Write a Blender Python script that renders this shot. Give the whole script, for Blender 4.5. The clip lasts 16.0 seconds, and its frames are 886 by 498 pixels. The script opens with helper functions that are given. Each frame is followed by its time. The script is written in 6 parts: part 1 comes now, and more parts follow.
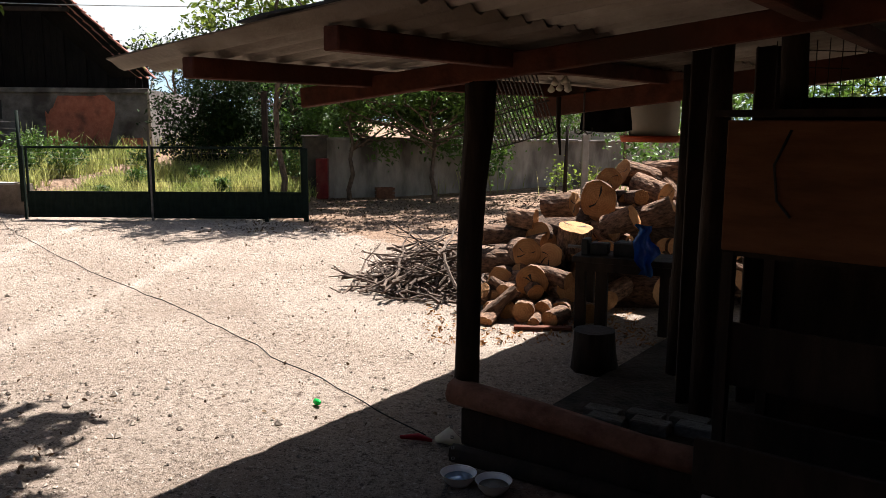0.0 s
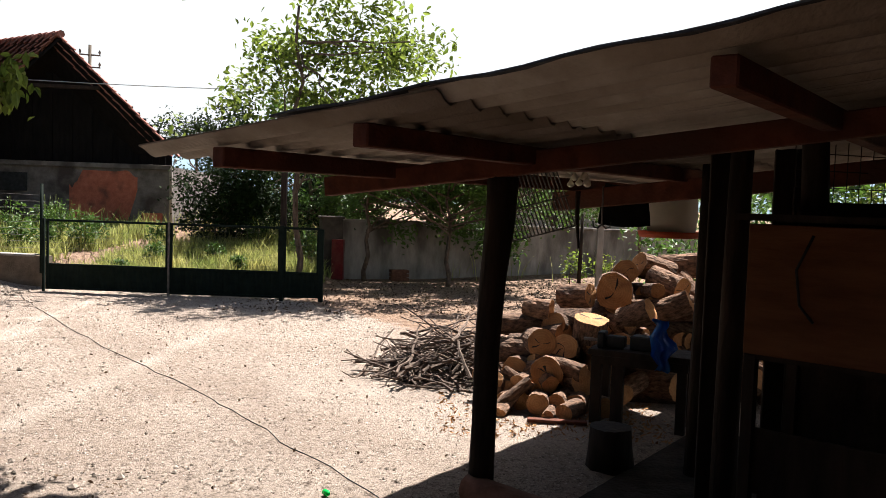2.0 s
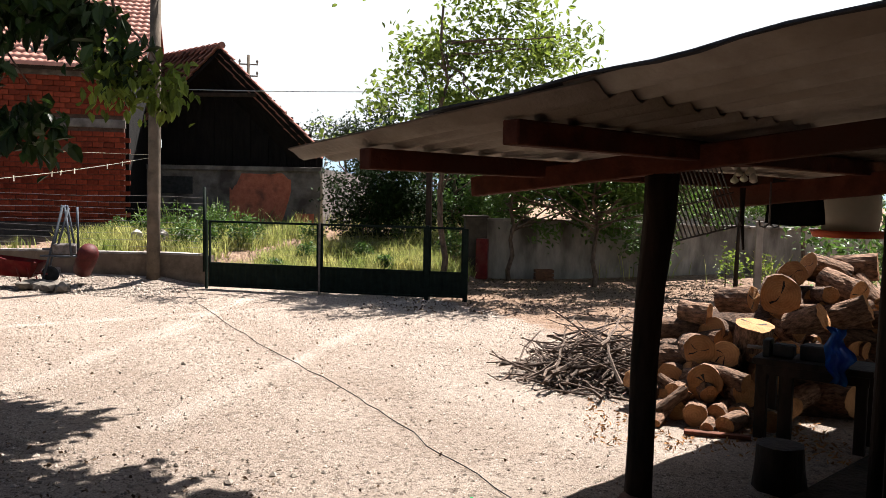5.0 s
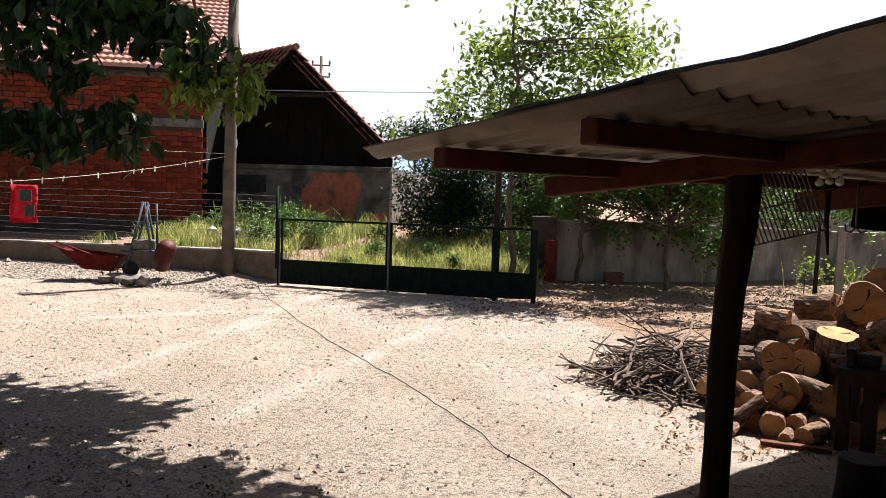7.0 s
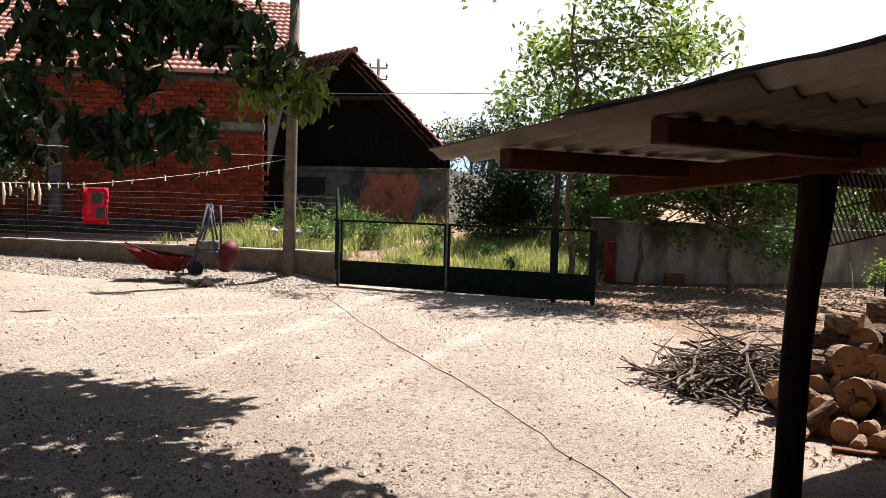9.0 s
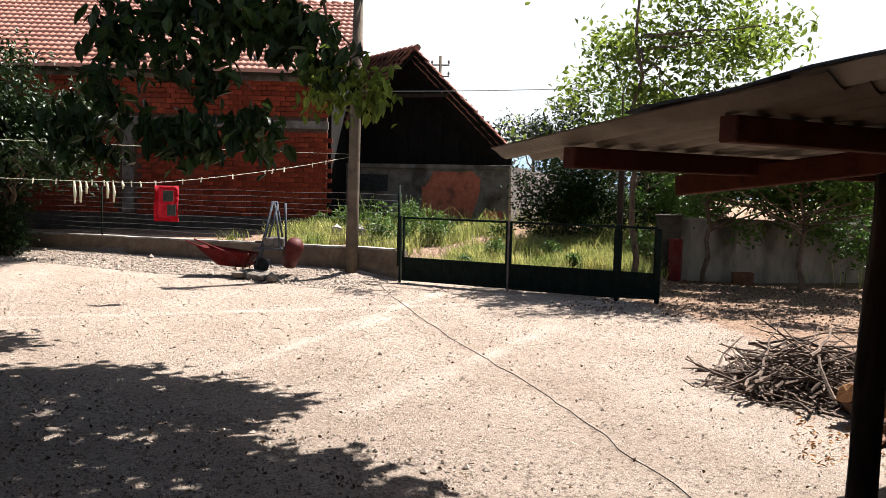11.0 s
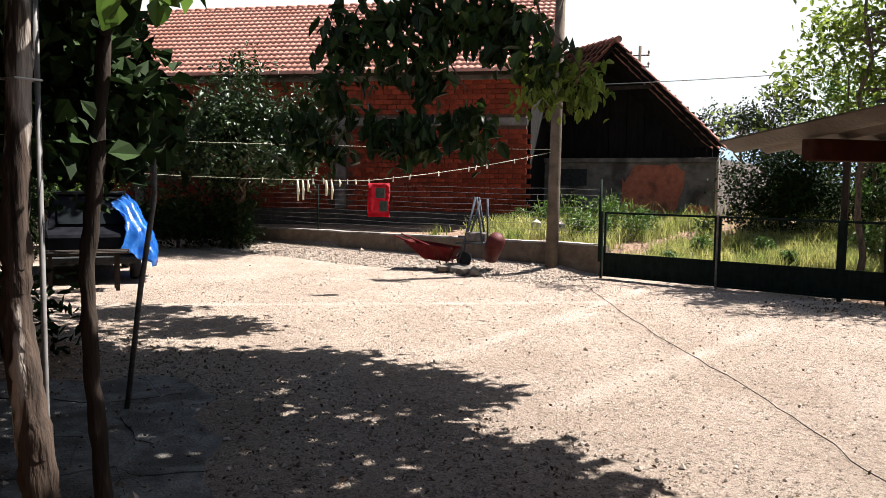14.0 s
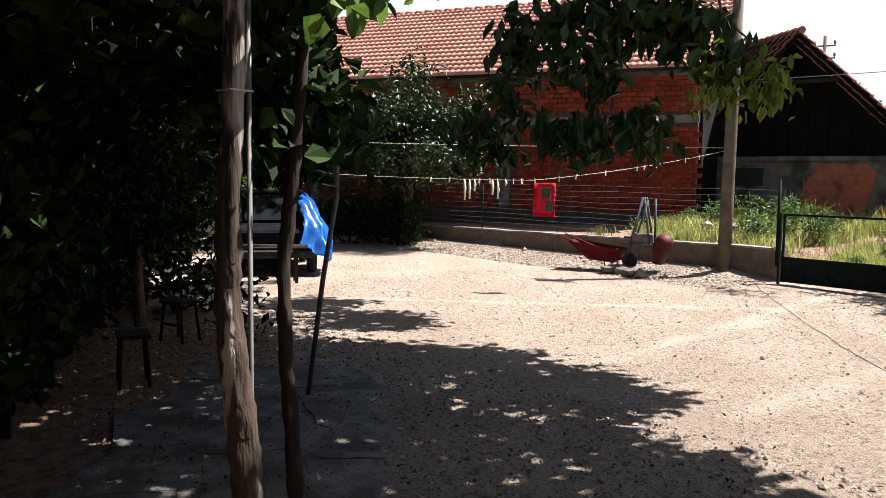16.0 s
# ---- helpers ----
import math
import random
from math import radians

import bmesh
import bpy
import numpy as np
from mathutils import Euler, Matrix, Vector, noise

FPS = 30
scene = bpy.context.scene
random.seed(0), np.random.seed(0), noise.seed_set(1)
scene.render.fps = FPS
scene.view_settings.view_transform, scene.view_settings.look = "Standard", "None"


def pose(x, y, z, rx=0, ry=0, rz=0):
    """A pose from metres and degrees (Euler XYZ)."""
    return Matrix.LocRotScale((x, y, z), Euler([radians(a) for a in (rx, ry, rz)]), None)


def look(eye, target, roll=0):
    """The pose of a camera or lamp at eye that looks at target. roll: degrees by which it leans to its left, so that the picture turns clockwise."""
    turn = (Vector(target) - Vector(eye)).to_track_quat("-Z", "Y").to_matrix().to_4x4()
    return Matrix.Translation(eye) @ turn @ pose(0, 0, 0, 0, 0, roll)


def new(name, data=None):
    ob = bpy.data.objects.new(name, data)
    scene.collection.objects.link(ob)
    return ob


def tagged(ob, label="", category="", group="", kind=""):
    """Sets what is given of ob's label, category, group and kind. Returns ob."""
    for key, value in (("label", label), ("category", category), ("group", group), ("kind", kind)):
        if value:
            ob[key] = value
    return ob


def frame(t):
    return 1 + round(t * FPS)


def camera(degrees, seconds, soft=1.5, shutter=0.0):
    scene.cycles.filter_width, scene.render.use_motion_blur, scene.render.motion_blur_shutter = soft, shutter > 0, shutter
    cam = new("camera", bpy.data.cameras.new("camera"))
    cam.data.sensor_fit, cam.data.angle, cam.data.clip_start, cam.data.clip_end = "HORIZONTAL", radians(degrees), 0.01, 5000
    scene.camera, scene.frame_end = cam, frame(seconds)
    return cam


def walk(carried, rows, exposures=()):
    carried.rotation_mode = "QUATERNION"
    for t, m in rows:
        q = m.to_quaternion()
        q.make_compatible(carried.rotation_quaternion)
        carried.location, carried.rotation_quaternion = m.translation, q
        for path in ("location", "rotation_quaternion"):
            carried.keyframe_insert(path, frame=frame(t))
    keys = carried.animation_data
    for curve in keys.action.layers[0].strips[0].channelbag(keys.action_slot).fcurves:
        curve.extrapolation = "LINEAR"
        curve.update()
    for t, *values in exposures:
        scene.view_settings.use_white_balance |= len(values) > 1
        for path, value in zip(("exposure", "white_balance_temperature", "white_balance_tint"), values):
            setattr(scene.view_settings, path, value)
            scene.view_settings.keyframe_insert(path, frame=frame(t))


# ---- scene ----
cam = camera(57.5, 16.0, soft=0.8)
PATH = [
    (0, (5.537, -14.28, 1.782), (5.491, -12.306, 1.469), 0.2),
    (0.5, (5.539, -14.276, 1.79), (5.49, -12.289, 1.568), 1.2),
    (1, (5.529, -14.282, 1.81), (5.475, -12.289, 1.652), 1.8),
    (1.5, (5.516, -14.289, 1.827), (5.454, -12.294, 1.705), 1.9),
    (2, (5.499, -14.278, 1.835), (5.419, -12.283, 1.722), 1.9),
    (2.5, (5.475, -14.255, 1.842), (5.365, -12.262, 1.727), 1.8),
    (3, (5.454, -14.221, 1.852), (5.3, -12.23, 1.735), 1.7),
    (3.5, (5.442, -14.192, 1.856), (5.23, -12.207, 1.737), 1.5),
    (4, (5.444, -14.157, 1.853), (5.156, -12.181, 1.732), 1.3),
    (4.5, (5.447, -14.11, 1.848), (5.082, -12.148, 1.724), 1.2),
    (7, (5.417, -14.089, 1.84), (4.827, -12.182, 1.71), 1.8),
    (7.5, (5.399, -14.104, 1.838), (4.779, -12.206, 1.709), 1.8),
    (8, (5.388, -14.115, 1.837), (4.737, -12.228, 1.707), 1.8),
    (8.5, (5.387, -14.118, 1.839), (4.701, -12.244, 1.708), 1.7),
    (9, (5.38, -14.117, 1.837), (4.66, -12.256, 1.706), 1.6),
    (11.5, (5.373, -14.124, 1.85), (4.484, -12.338, 1.703), 1.4),
    (12, (5.36, -14.139, 1.85), (4.439, -12.37, 1.7), 1.3),
    (12.5, (5.353, -14.154, 1.847), (4.374, -12.416, 1.693), 1.2),
    (13, (5.335, -14.181, 1.839), (4.274, -12.494, 1.682), 1.1),
    (13.5, (5.312, -14.228, 1.847), (4.15, -12.608, 1.685), 0.9),
    (14, (5.306, -14.275, 1.853), (4.047, -12.731, 1.688), 0.8),
    (14.5, (5.32, -14.321, 1.858), (3.977, -12.848, 1.692), 0.7),
    (15, (5.336, -14.344, 1.865), (3.92, -12.941, 1.699), 0.6),
    (15.5, (5.332, -14.363, 1.862), (3.851, -13.028, 1.696), 0.7),
    (16, (5.293, -14.375, 1.867), (3.755, -13.109, 1.693), 0.9),
]
walk(cam, [(t, look(eye, target, roll)) for t, eye, target, roll in PATH])
scene.view_settings.exposure = 1.97

# ---- light ----
SUN_AZ = Vector((0.42, 0.907))           # towards the sun, in plan
SUN_EL = radians(58)
sun_to = Vector((SUN_AZ.x * math.cos(SUN_EL), SUN_AZ.y * math.cos(SUN_EL), math.sin(SUN_EL)))
world = bpy.data.worlds.new("sky")
scene.world = world
world.use_nodes = True
wn = world.node_tree
sky = wn.nodes.new("ShaderNodeTexSky")
sky.sky_type, sky.sun_disc = "NISHITA", False
sky.sun_elevation, sky.sun_rotation = SUN_EL, math.atan2(SUN_AZ.x, SUN_AZ.y)
sky.dust_density, sky.air_density, sky.ozone_density = 1.6, 1.0, 0.5
wn.nodes["Background"].inputs["Strength"].default_value = 0.04
wn.links.new(sky.outputs[0], wn.nodes["Background"].inputs["Color"])
sun_data = bpy.data.lights.new("sun", "SUN")
sun_data.energy, sun_data.angle, sun_data.color = 5.0, radians(0.55), (1.0, 0.965, 0.925)
sun = new("sun", sun_data)
sun.matrix_world = look(sun_to * 40, (0, 0, 0))


# ---- materials ----
def ramp(n, stops):
    r = n.nodes.new("ShaderNodeValToRGB")
    while len(r.color_ramp.elements) < len(stops):
        r.color_ramp.elements.new(0.5)
    for el, (p, c) in zip(r.color_ramp.elements, stops):
        el.position, el.color = p, (*c, 1)
    return r


def material(name, low, high, scale=6.0, rough=0.85, bump=0.3, bump_scale=40.0, metal=0.0, stain=None, stain_scale=0.8,
             stain_at=(0.5, 0.7), stretch=(1, 1, 1), per_piece=0.0, translucent=0.0, gloss=0.15, object_space=True):
    """A noise-grained surface: two tones, an optional stain at a larger scale, fine relief, and a tone of its own for each piece."""
    m = bpy.data.materials.new(name)
    m.use_nodes = True
    n = m.node_tree
    b = n.nodes["Principled BSDF"]
    b.inputs["Roughness"].default_value, b.inputs["Metallic"].default_value = rough, metal
    b.inputs["Specular IOR Level"].default_value = gloss
    co = n.nodes.new("ShaderNodeTexCoord")
    mp = n.nodes.new("ShaderNodeMapping")
    mp.inputs["Scale"].default_value = stretch
    n.links.new(co.outputs["Object"], mp.inputs["Vector"])
    t1 = n.nodes.new("ShaderNodeTexNoise")
    t1.inputs["Scale"].default_value, t1.inputs["Detail"].default_value, t1.inputs["Roughness"].default_value = scale, 6, 0.65
    n.links.new(mp.outputs[0], t1.inputs["Vector"])
    r = ramp(n, [(0.3, low), (0.7, high)])
    n.links.new(t1.outputs["Fac"], r.inputs["Fac"])
    colour = r.outputs["Color"]
    if stain:
        t2 = n.nodes.new("ShaderNodeTexNoise")
        t2.inputs["Scale"].default_value, t2.inputs["Detail"].default_value = stain_scale, 5
        n.links.new(mp.outputs[0], t2.inputs["Vector"])
        r2 = ramp(n, [(stain_at[0], (0, 0, 0)), (stain_at[1], (1, 1, 1))])
        n.links.new(t2.outputs["Fac"], r2.inputs["Fac"])
        mx = n.nodes.new("ShaderNodeMix")
        mx.data_type = "RGBA"
        mx.inputs[7].default_value = (*stain, 1)
        n.links.new(r2.outputs["Color"], mx.inputs[0])
        n.links.new(colour, mx.inputs[6])
        colour = mx.outputs[2]
    if per_piece:
        oi = n.nodes.new("ShaderNodeObjectInfo")
        ge = n.nodes.new("ShaderNodeNewGeometry")
        add = n.nodes.new("ShaderNodeMath")
        n.links.new(oi.outputs["Random"], add.inputs[0])
        n.links.new(ge.outputs["Random Per Island"], add.inputs[1])
        fr = n.nodes.new("ShaderNodeMath")
        fr.operation = "FRACT"
        n.links.new(add.outputs[0], fr.inputs[0])
        mr = n.nodes.new("ShaderNodeMapRange")
        mr.inputs["To Min"].default_value, mr.inputs["To Max"].default_value = 1 - per_piece, 1 + per_piece
        n.links.new(fr.outputs[0], mr.inputs["Value"])
        hs = n.nodes.new("ShaderNodeHueSaturation")
        n.links.new(mr.outputs[0], hs.inputs["Value"])
        n.links.new(colour, hs.inputs["Color"])
        colour = hs.outputs["Color"]
    n.links.new(colour, b.inputs["Base Color"])
    if bump:
        t3 = n.nodes.new("ShaderNodeTexNoise")
        t3.inputs["Scale"].default_value, t3.inputs["Detail"].default_value = bump_scale, 4
        n.links.new(mp.outputs[0], t3.inputs["Vector"])
        bp = n.nodes.new("ShaderNodeBump")
        bp.inputs["Strength"].default_value, bp.inputs["Distance"].default_value = bump, 0.02
        n.links.new(t3.outputs["Fac"], bp.inputs["Height"])
        n.links.new(bp.outputs[0], b.inputs["Normal"])
    if translucent:
        tr = n.nodes.new("ShaderNodeBsdfTranslucent")
        n.links.new(colour, tr.inputs["Color"])
        ms = n.nodes.new("ShaderNodeMixShader")
        ms.inputs[0].default_value = translucent
        n.links.new(b.outputs[0], ms.inputs[1])
        n.links.new(tr.outputs[0], ms.inputs[2])
        n.links.new(ms.outputs[0], n.nodes["Material Output"].inputs["Surface"])
    return m


BARK = material("bark", (0.035, 0.024, 0.018), (0.17, 0.12, 0.09), 14, 0.95, 0.9, 30, stretch=(1, 1, 0.35))


def cut_material():
    """Sawn log ends: growth rings, a dark heart and a drying check, orange-brown."""
    m = material("cut_wood", (0.24, 0.105, 0.042), (0.46, 0.25, 0.11), 5, 0.85, 0.4, 60, stain=(0.13, 0.055, 0.025), stain_scale=5, stain_at=(0.52, 0.72), per_piece=0.3)
    n = m.node_tree
    b = n.nodes["Principled BSDF"]
    src = b.inputs["Base Color"].links[0].from_socket
    co = n.nodes.new("ShaderNodeTexCoord")
    w = n.nodes.new("ShaderNodeTexWave")
    w.wave_type, w.rings_direction = "RINGS", "X"
    w.inputs["Scale"].default_value, w.inputs["Distortion"].default_value, w.inputs["Detail"].default_value = 14, 2.5, 3
    n.links.new(co.outputs["Object"], w.inputs["Vector"])
    mr = n.nodes.new("ShaderNodeMapRange")
    mr.inputs["To Min"].default_value, mr.inputs["To Max"].default_value = 0.9, 1.04
    n.links.new(w.outputs["Fac"], mr.inputs["Value"])
    mx = n.nodes.new("ShaderNodeMix")
    mx.data_type, mx.blend_type = "RGBA", "MULTIPLY"
    mx.inputs[0].default_value = 1.0
    n.links.new(src, mx.inputs[6])
    n.links.new(mr.outputs[0], mx.inputs[7])
    n.links.new(mx.outputs[2], b.inputs["Base Color"])
    return m


CUT = cut_material()
BARK_LOG = material("log_bark", (0.014, 0.008, 0.006), (0.24, 0.14, 0.09), 34, 0.97, 1.0, 42, per_piece=0.4, stretch=(0.45, 1, 1), gloss=0.2)
TWIG = material("twig_bark", (0.03, 0.022, 0.017), (0.16, 0.115, 0.09), 20, 0.95, 0.4, 60, per_piece=0.4)
POST = material("weathered_post", (0.01, 0.008, 0.006), (0.04, 0.027, 0.02), 9, 0.95, 0.7, 30, stretch=(1, 1, 0.2), gloss=0.15)
VINE_BARK = material("vine_bark", (0.012, 0.009, 0.007), (0.07, 0.048, 0.036), 22, 0.95, 1.0, 30, stretch=(1, 1, 0.12), stain=(0.34, 0.29, 0.25), stain_scale=7, stain_at=(0.55, 0.6))
BEAM = material("red_brown_beam", (0.06, 0.018, 0.01), (0.14, 0.044, 0.023), 8, 0.85, 0.4, 40, stain=(0.06, 0.03, 0.02), stain_scale=2)
SHEET = material("fibre_cement", (0.24, 0.2, 0.165), (0.38, 0.33, 0.275), 5, 0.9, 0.3, 50, stain=(0.2, 0.16, 0.12), stain_scale=1.5)
FELT = material("roofing_felt", (0.03, 0.03, 0.032), (0.07, 0.07, 0.075), 20, 0.9, 0.4, 90)
# near-black: deep shade is put into this wood's colour
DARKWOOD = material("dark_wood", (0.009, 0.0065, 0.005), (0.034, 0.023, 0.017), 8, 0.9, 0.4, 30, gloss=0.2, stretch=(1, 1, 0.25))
HUTCH = material("hutch_board", (0.08, 0.032, 0.014), (0.15, 0.062, 0.028), 6, 0.85, 0.25, 40, stretch=(0.3, 1, 1.6))
CONCRETE = material("concrete", (0.17, 0.152, 0.135), (0.32, 0.29, 0.26), 4, 0.92, 0.4, 60, stain=(0.08, 0.07, 0.06), stain_scale=1.6, stain_at=(0.48, 0.66), stretch=(1, 1, 0.35))
POLE_CONC = material("pole_concrete", (0.06, 0.046, 0.034), (0.115, 0.092, 0.07), 6, 0.9, 0.4, 70, stain=(0.16, 0.12, 0.09), stain_scale=2)
# render colour with the trees' shade put into it
PIER_SHADED = material("shaded_render", (0.03, 0.025, 0.022), (0.075, 0.06, 0.05), 5, 0.95, 0.5, 50)
KERB = material("kerb_concrete", (0.085, 0.064, 0.047), (0.18, 0.138, 0.1), 5, 0.95, 0.5, 50, stain=(0.12, 0.09, 0.07), stain_scale=1.6)
SLAB = material("slab_concrete", (0.06, 0.057, 0.054), (0.2, 0.19, 0.178), 5, 0.92, 0.8, 45, stain=(0.07, 0.062, 0.055), stain_scale=2.2, stain_at=(0.45, 0.6))
BLOCK = material("clay_block", (0.1, 0.016, 0.008), (0.2, 0.037, 0.017), 8, 0.92, 0.3, 60, per_piece=0.3, stain=(0.1, 0.03, 0.02), stain_scale=0.9, stain_at=(0.55, 0.75))
MORTAR = material("mortar", (0.05, 0.028, 0.02), (0.1, 0.06, 0.045), 10, 0.95, 0.3, 60)
TILE = material("roof_tile", (0.31, 0.135, 0.098), (0.43, 0.22, 0.165), 3, 0.55, 0.2, 50, stain=(0.3, 0.13, 0.09), stain_scale=0.7)
OLD_TILE = material("old_roof_tile", (0.16, 0.06, 0.045), (0.3, 0.12, 0.09), 5, 0.9, 0.4, 40, stain=(0.07, 0.05, 0.04), stain_scale=1.5, per_piece=0.25)
# board colour with the overhang's shade put into it
GABLE = material("shaded_boards", (0.003, 0.0026, 0.0024), (0.011, 0.009, 0.008), 8, 0.95, 0.4, 30, gloss=0.1, stretch=(1, 1, 0.25))
BARN_WALL = material("barn_plaster", (0.07, 0.06, 0.055), (0.17, 0.15, 0.135), 3.5, 0.95, 0.5, 40, stain=(0.05, 0.04, 0.036), stain_scale=1.3, stain_at=(0.48, 0.62))
PLASTER = material("old_plaster", (0.3, 0.27, 0.24), (0.42, 0.38, 0.34), 3, 0.95, 0.4, 40, stain=(0.15, 0.12, 0.11), stain_scale=1.0)
RED_PLASTER = material("bare_clay_patch", (0.26, 0.075, 0.045), (0.38, 0.13, 0.08), 7, 0.95, 0.5, 40, stain=(0.13, 0.05, 0.035), stain_scale=2.5)
GREEN_METAL = material("dark_green_paint", (0.004, 0.007, 0.005), (0.011, 0.017, 0.013), 6, 0.8, 0.1, 50, gloss=0.06)
STEEL = material("rusty_steel", (0.06, 0.05, 0.045), (0.18, 0.16, 0.15), 12, 0.6, 0.2, 60, metal=0.5)
WIRE = material("galvanised_wire", (0.3, 0.3, 0.3), (0.5, 0.5, 0.5), 10, 0.45, 0, 50, metal=0.7)
OLD_WIRE = material("dull_old_wire", (0.09, 0.085, 0.08), (0.2, 0.19, 0.18), 10, 0.7, 0, 50, metal=0.3)
RED_PAINT = material("red_paint", (0.07, 0.006, 0.007), (0.13, 0.012, 0.012), 8, 0.55, 0.1, 50, stain=(0.1, 0.03, 0.022), stain_scale=4)
RED_CLOTH = material("red_fabric", (0.27, 0.01, 0.02), (0.38, 0.022, 0.035), 8, 0.8, 0.2, 50, translucent=0.35)
DARK_CLOTH = material("dark_mesh", (0.02, 0.03, 0.03), (0.06, 0.07, 0.06), 30, 0.9, 0.2, 80)
PALE_CLOTH = material("pale_cloth", (0.6, 0.56, 0.42), (0.75, 0.72, 0.6), 10, 0.9, 0.2, 60, translucent=0.3)
PEG = material("peg_plastic", (0.6, 0.55, 0.4), (0.75, 0.7, 0.6), 10, 0.5, 0, 40, per_piece=0.3)
BLUE = material("blue_sheet", (0.01, 0.085, 0.4), (0.032, 0.19, 0.56), 6, 0.22, 0.5, 14, gloss=0.9)
RUBBER = material("rubber", (0.015, 0.015, 0.015), (0.035, 0.035, 0.035), 10, 0.8, 0.1, 50)
CAR_PAINT = material("dull_dark_paint", (0.005, 0.005, 0.006), (0.012, 0.012, 0.015), 5, 0.8, 0.1, 30, gloss=0.0)
WHITE_PLASTIC = material("milky_plastic", (0.5, 0.47, 0.38), (0.62, 0.58, 0.48), 3, 0.5, 0.05, 30, translucent=0.3)
RED_PLASTIC = material("red_plastic", (0.4, 0.06, 0.02), (0.5, 0.1, 0.04), 5, 0.5, 0.05, 30)
GREEN_PLASTIC = material("green_plastic", (0.0, 0.35, 0.06), (0.03, 0.5, 0.12), 5, 0.2, 0, 30, translucent=0.4)
WHITE = material("white_glaze", (0.7, 0.7, 0.7), (0.82, 0.82, 0.82), 5, 0.3, 0.02, 30)
STONE = material("stone", (0.18, 0.16, 0.14), (0.4, 0.36, 0.32), 6, 0.95, 0.5, 30, per_piece=0.3)
# dark and mid tones carry shade; the light one also stands for sun
LEAF = material("leaf_green", (0.035, 0.075, 0.012), (0.085, 0.15, 0.025), 3, 0.5, 0, 30, per_piece=0.4, translucent=0.35, gloss=0.3)
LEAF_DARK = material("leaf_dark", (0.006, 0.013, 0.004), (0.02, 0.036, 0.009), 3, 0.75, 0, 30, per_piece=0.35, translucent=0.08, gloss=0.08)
LEAF_GLOSSY = material("leaf_glossy", (0.01, 0.022, 0.006), (0.03, 0.052, 0.013), 3, 0.42, 0, 30, per_piece=0.5, translucent=0.08, gloss=0.28)
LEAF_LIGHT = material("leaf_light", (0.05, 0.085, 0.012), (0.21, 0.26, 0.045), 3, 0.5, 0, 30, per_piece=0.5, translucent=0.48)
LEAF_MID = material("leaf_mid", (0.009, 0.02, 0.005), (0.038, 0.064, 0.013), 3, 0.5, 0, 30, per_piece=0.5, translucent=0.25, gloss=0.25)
GRASS = material("grass_blades", (0.08, 0.135, 0.02), (0.45, 0.41, 0.15), 1.3, 0.7, 0, 30, per_piece=0.5, translucent=0.38)


def ground_material():
    """Pale trodden gravel and dust in the yard, brown leaf litter by the boundary wall, earth and grass behind the
    fence; the litter tone also paints shade under vine and shed.
    """
    m = bpy.data.materials.new("yard_gravel")
    m.use_nodes = True
    n = m.node_tree
    b = n.nodes["Principled BSDF"]
    b.inputs["Roughness"].default_value = 0.95
    b.inputs["Specular IOR Level"].default_value = 0.05
    co = n.nodes.new("ShaderNodeTexCoord")

    def noise_fac(scale, detail=5, rough=0.6):
        t = n.nodes.new("ShaderNodeTexNoise")
        t.inputs["Scale"].default_value, t.inputs["Detail"].default_value, t.inputs["Roughness"].default_value = scale, detail, rough
        n.links.new(co.outputs["Object"], t.inputs["Vector"])
        return t.outputs["Fac"]

    def mix(fac, a, c):
        mx = n.nodes.new("ShaderNodeMix")
        mx.data_type = "RGBA"
        n.links.new(fac, mx.inputs[0])
        for i, v in ((6, a), (7, c)):
            if isinstance(v, tuple):
                mx.inputs[i].default_value = (*v, 1)
            else:
                n.links.new(v, mx.inputs[i])
        return mx.outputs[2]

    def step(fac, a, c):
        r = ramp(n, [(a, (0, 0, 0)), (c, (1, 1, 1))])
        n.links.new(fac, r.inputs["Fac"])
        return r.outputs["Color"]

    dust = mix(step(noise_fac(0.7), 0.35, 0.65), (0.275, 0.212, 0.168), (0.35, 0.28, 0.228))
    track = n.nodes.new("ShaderNodeAttribute")
    track.attribute_name = "track"
    grit = mix(step(noise_fac(14, 7, 0.85), 0.51, 0.6), dust, (0.125, 0.095, 0.075))
    grit = mix(step(noise_fac(60, 3, 0.8), 0.56, 0.63), grit, (0.06, 0.046, 0.037))
    grit = mix(step(noise_fac(36, 5, 0.75), 0.57, 0.64), grit, (0.5, 0.43, 0.37))
    patch = mix(step(noise_fac(1.9, 7, 0.75), 0.54, 0.72), grit, dust)
    patch = mix(track.outputs["Fac"], patch, (0.41, 0.34, 0.285))
    att = n.nodes.new("ShaderNodeAttribute")
    att.attribute_name = "soil_shade"
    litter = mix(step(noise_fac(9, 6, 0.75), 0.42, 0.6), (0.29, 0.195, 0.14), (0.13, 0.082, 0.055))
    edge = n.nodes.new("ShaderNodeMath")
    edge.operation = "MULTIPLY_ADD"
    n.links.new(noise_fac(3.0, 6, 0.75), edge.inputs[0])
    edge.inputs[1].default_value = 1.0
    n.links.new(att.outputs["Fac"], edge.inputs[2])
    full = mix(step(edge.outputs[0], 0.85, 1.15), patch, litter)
    n.links.new(full, b.inputs["Base Color"])
    bp = n.nodes.new("ShaderNodeBump")
    bp.inputs["Strength"].default_value, bp.inputs["Distance"].default_value = 1.0, 0.05
    n.links.new(noise_fac(22, 8, 0.8), bp.inputs["Height"])
    n.links.new(bp.outputs[0], b.inputs["Normal"])
    return m


YARD = ground_material()


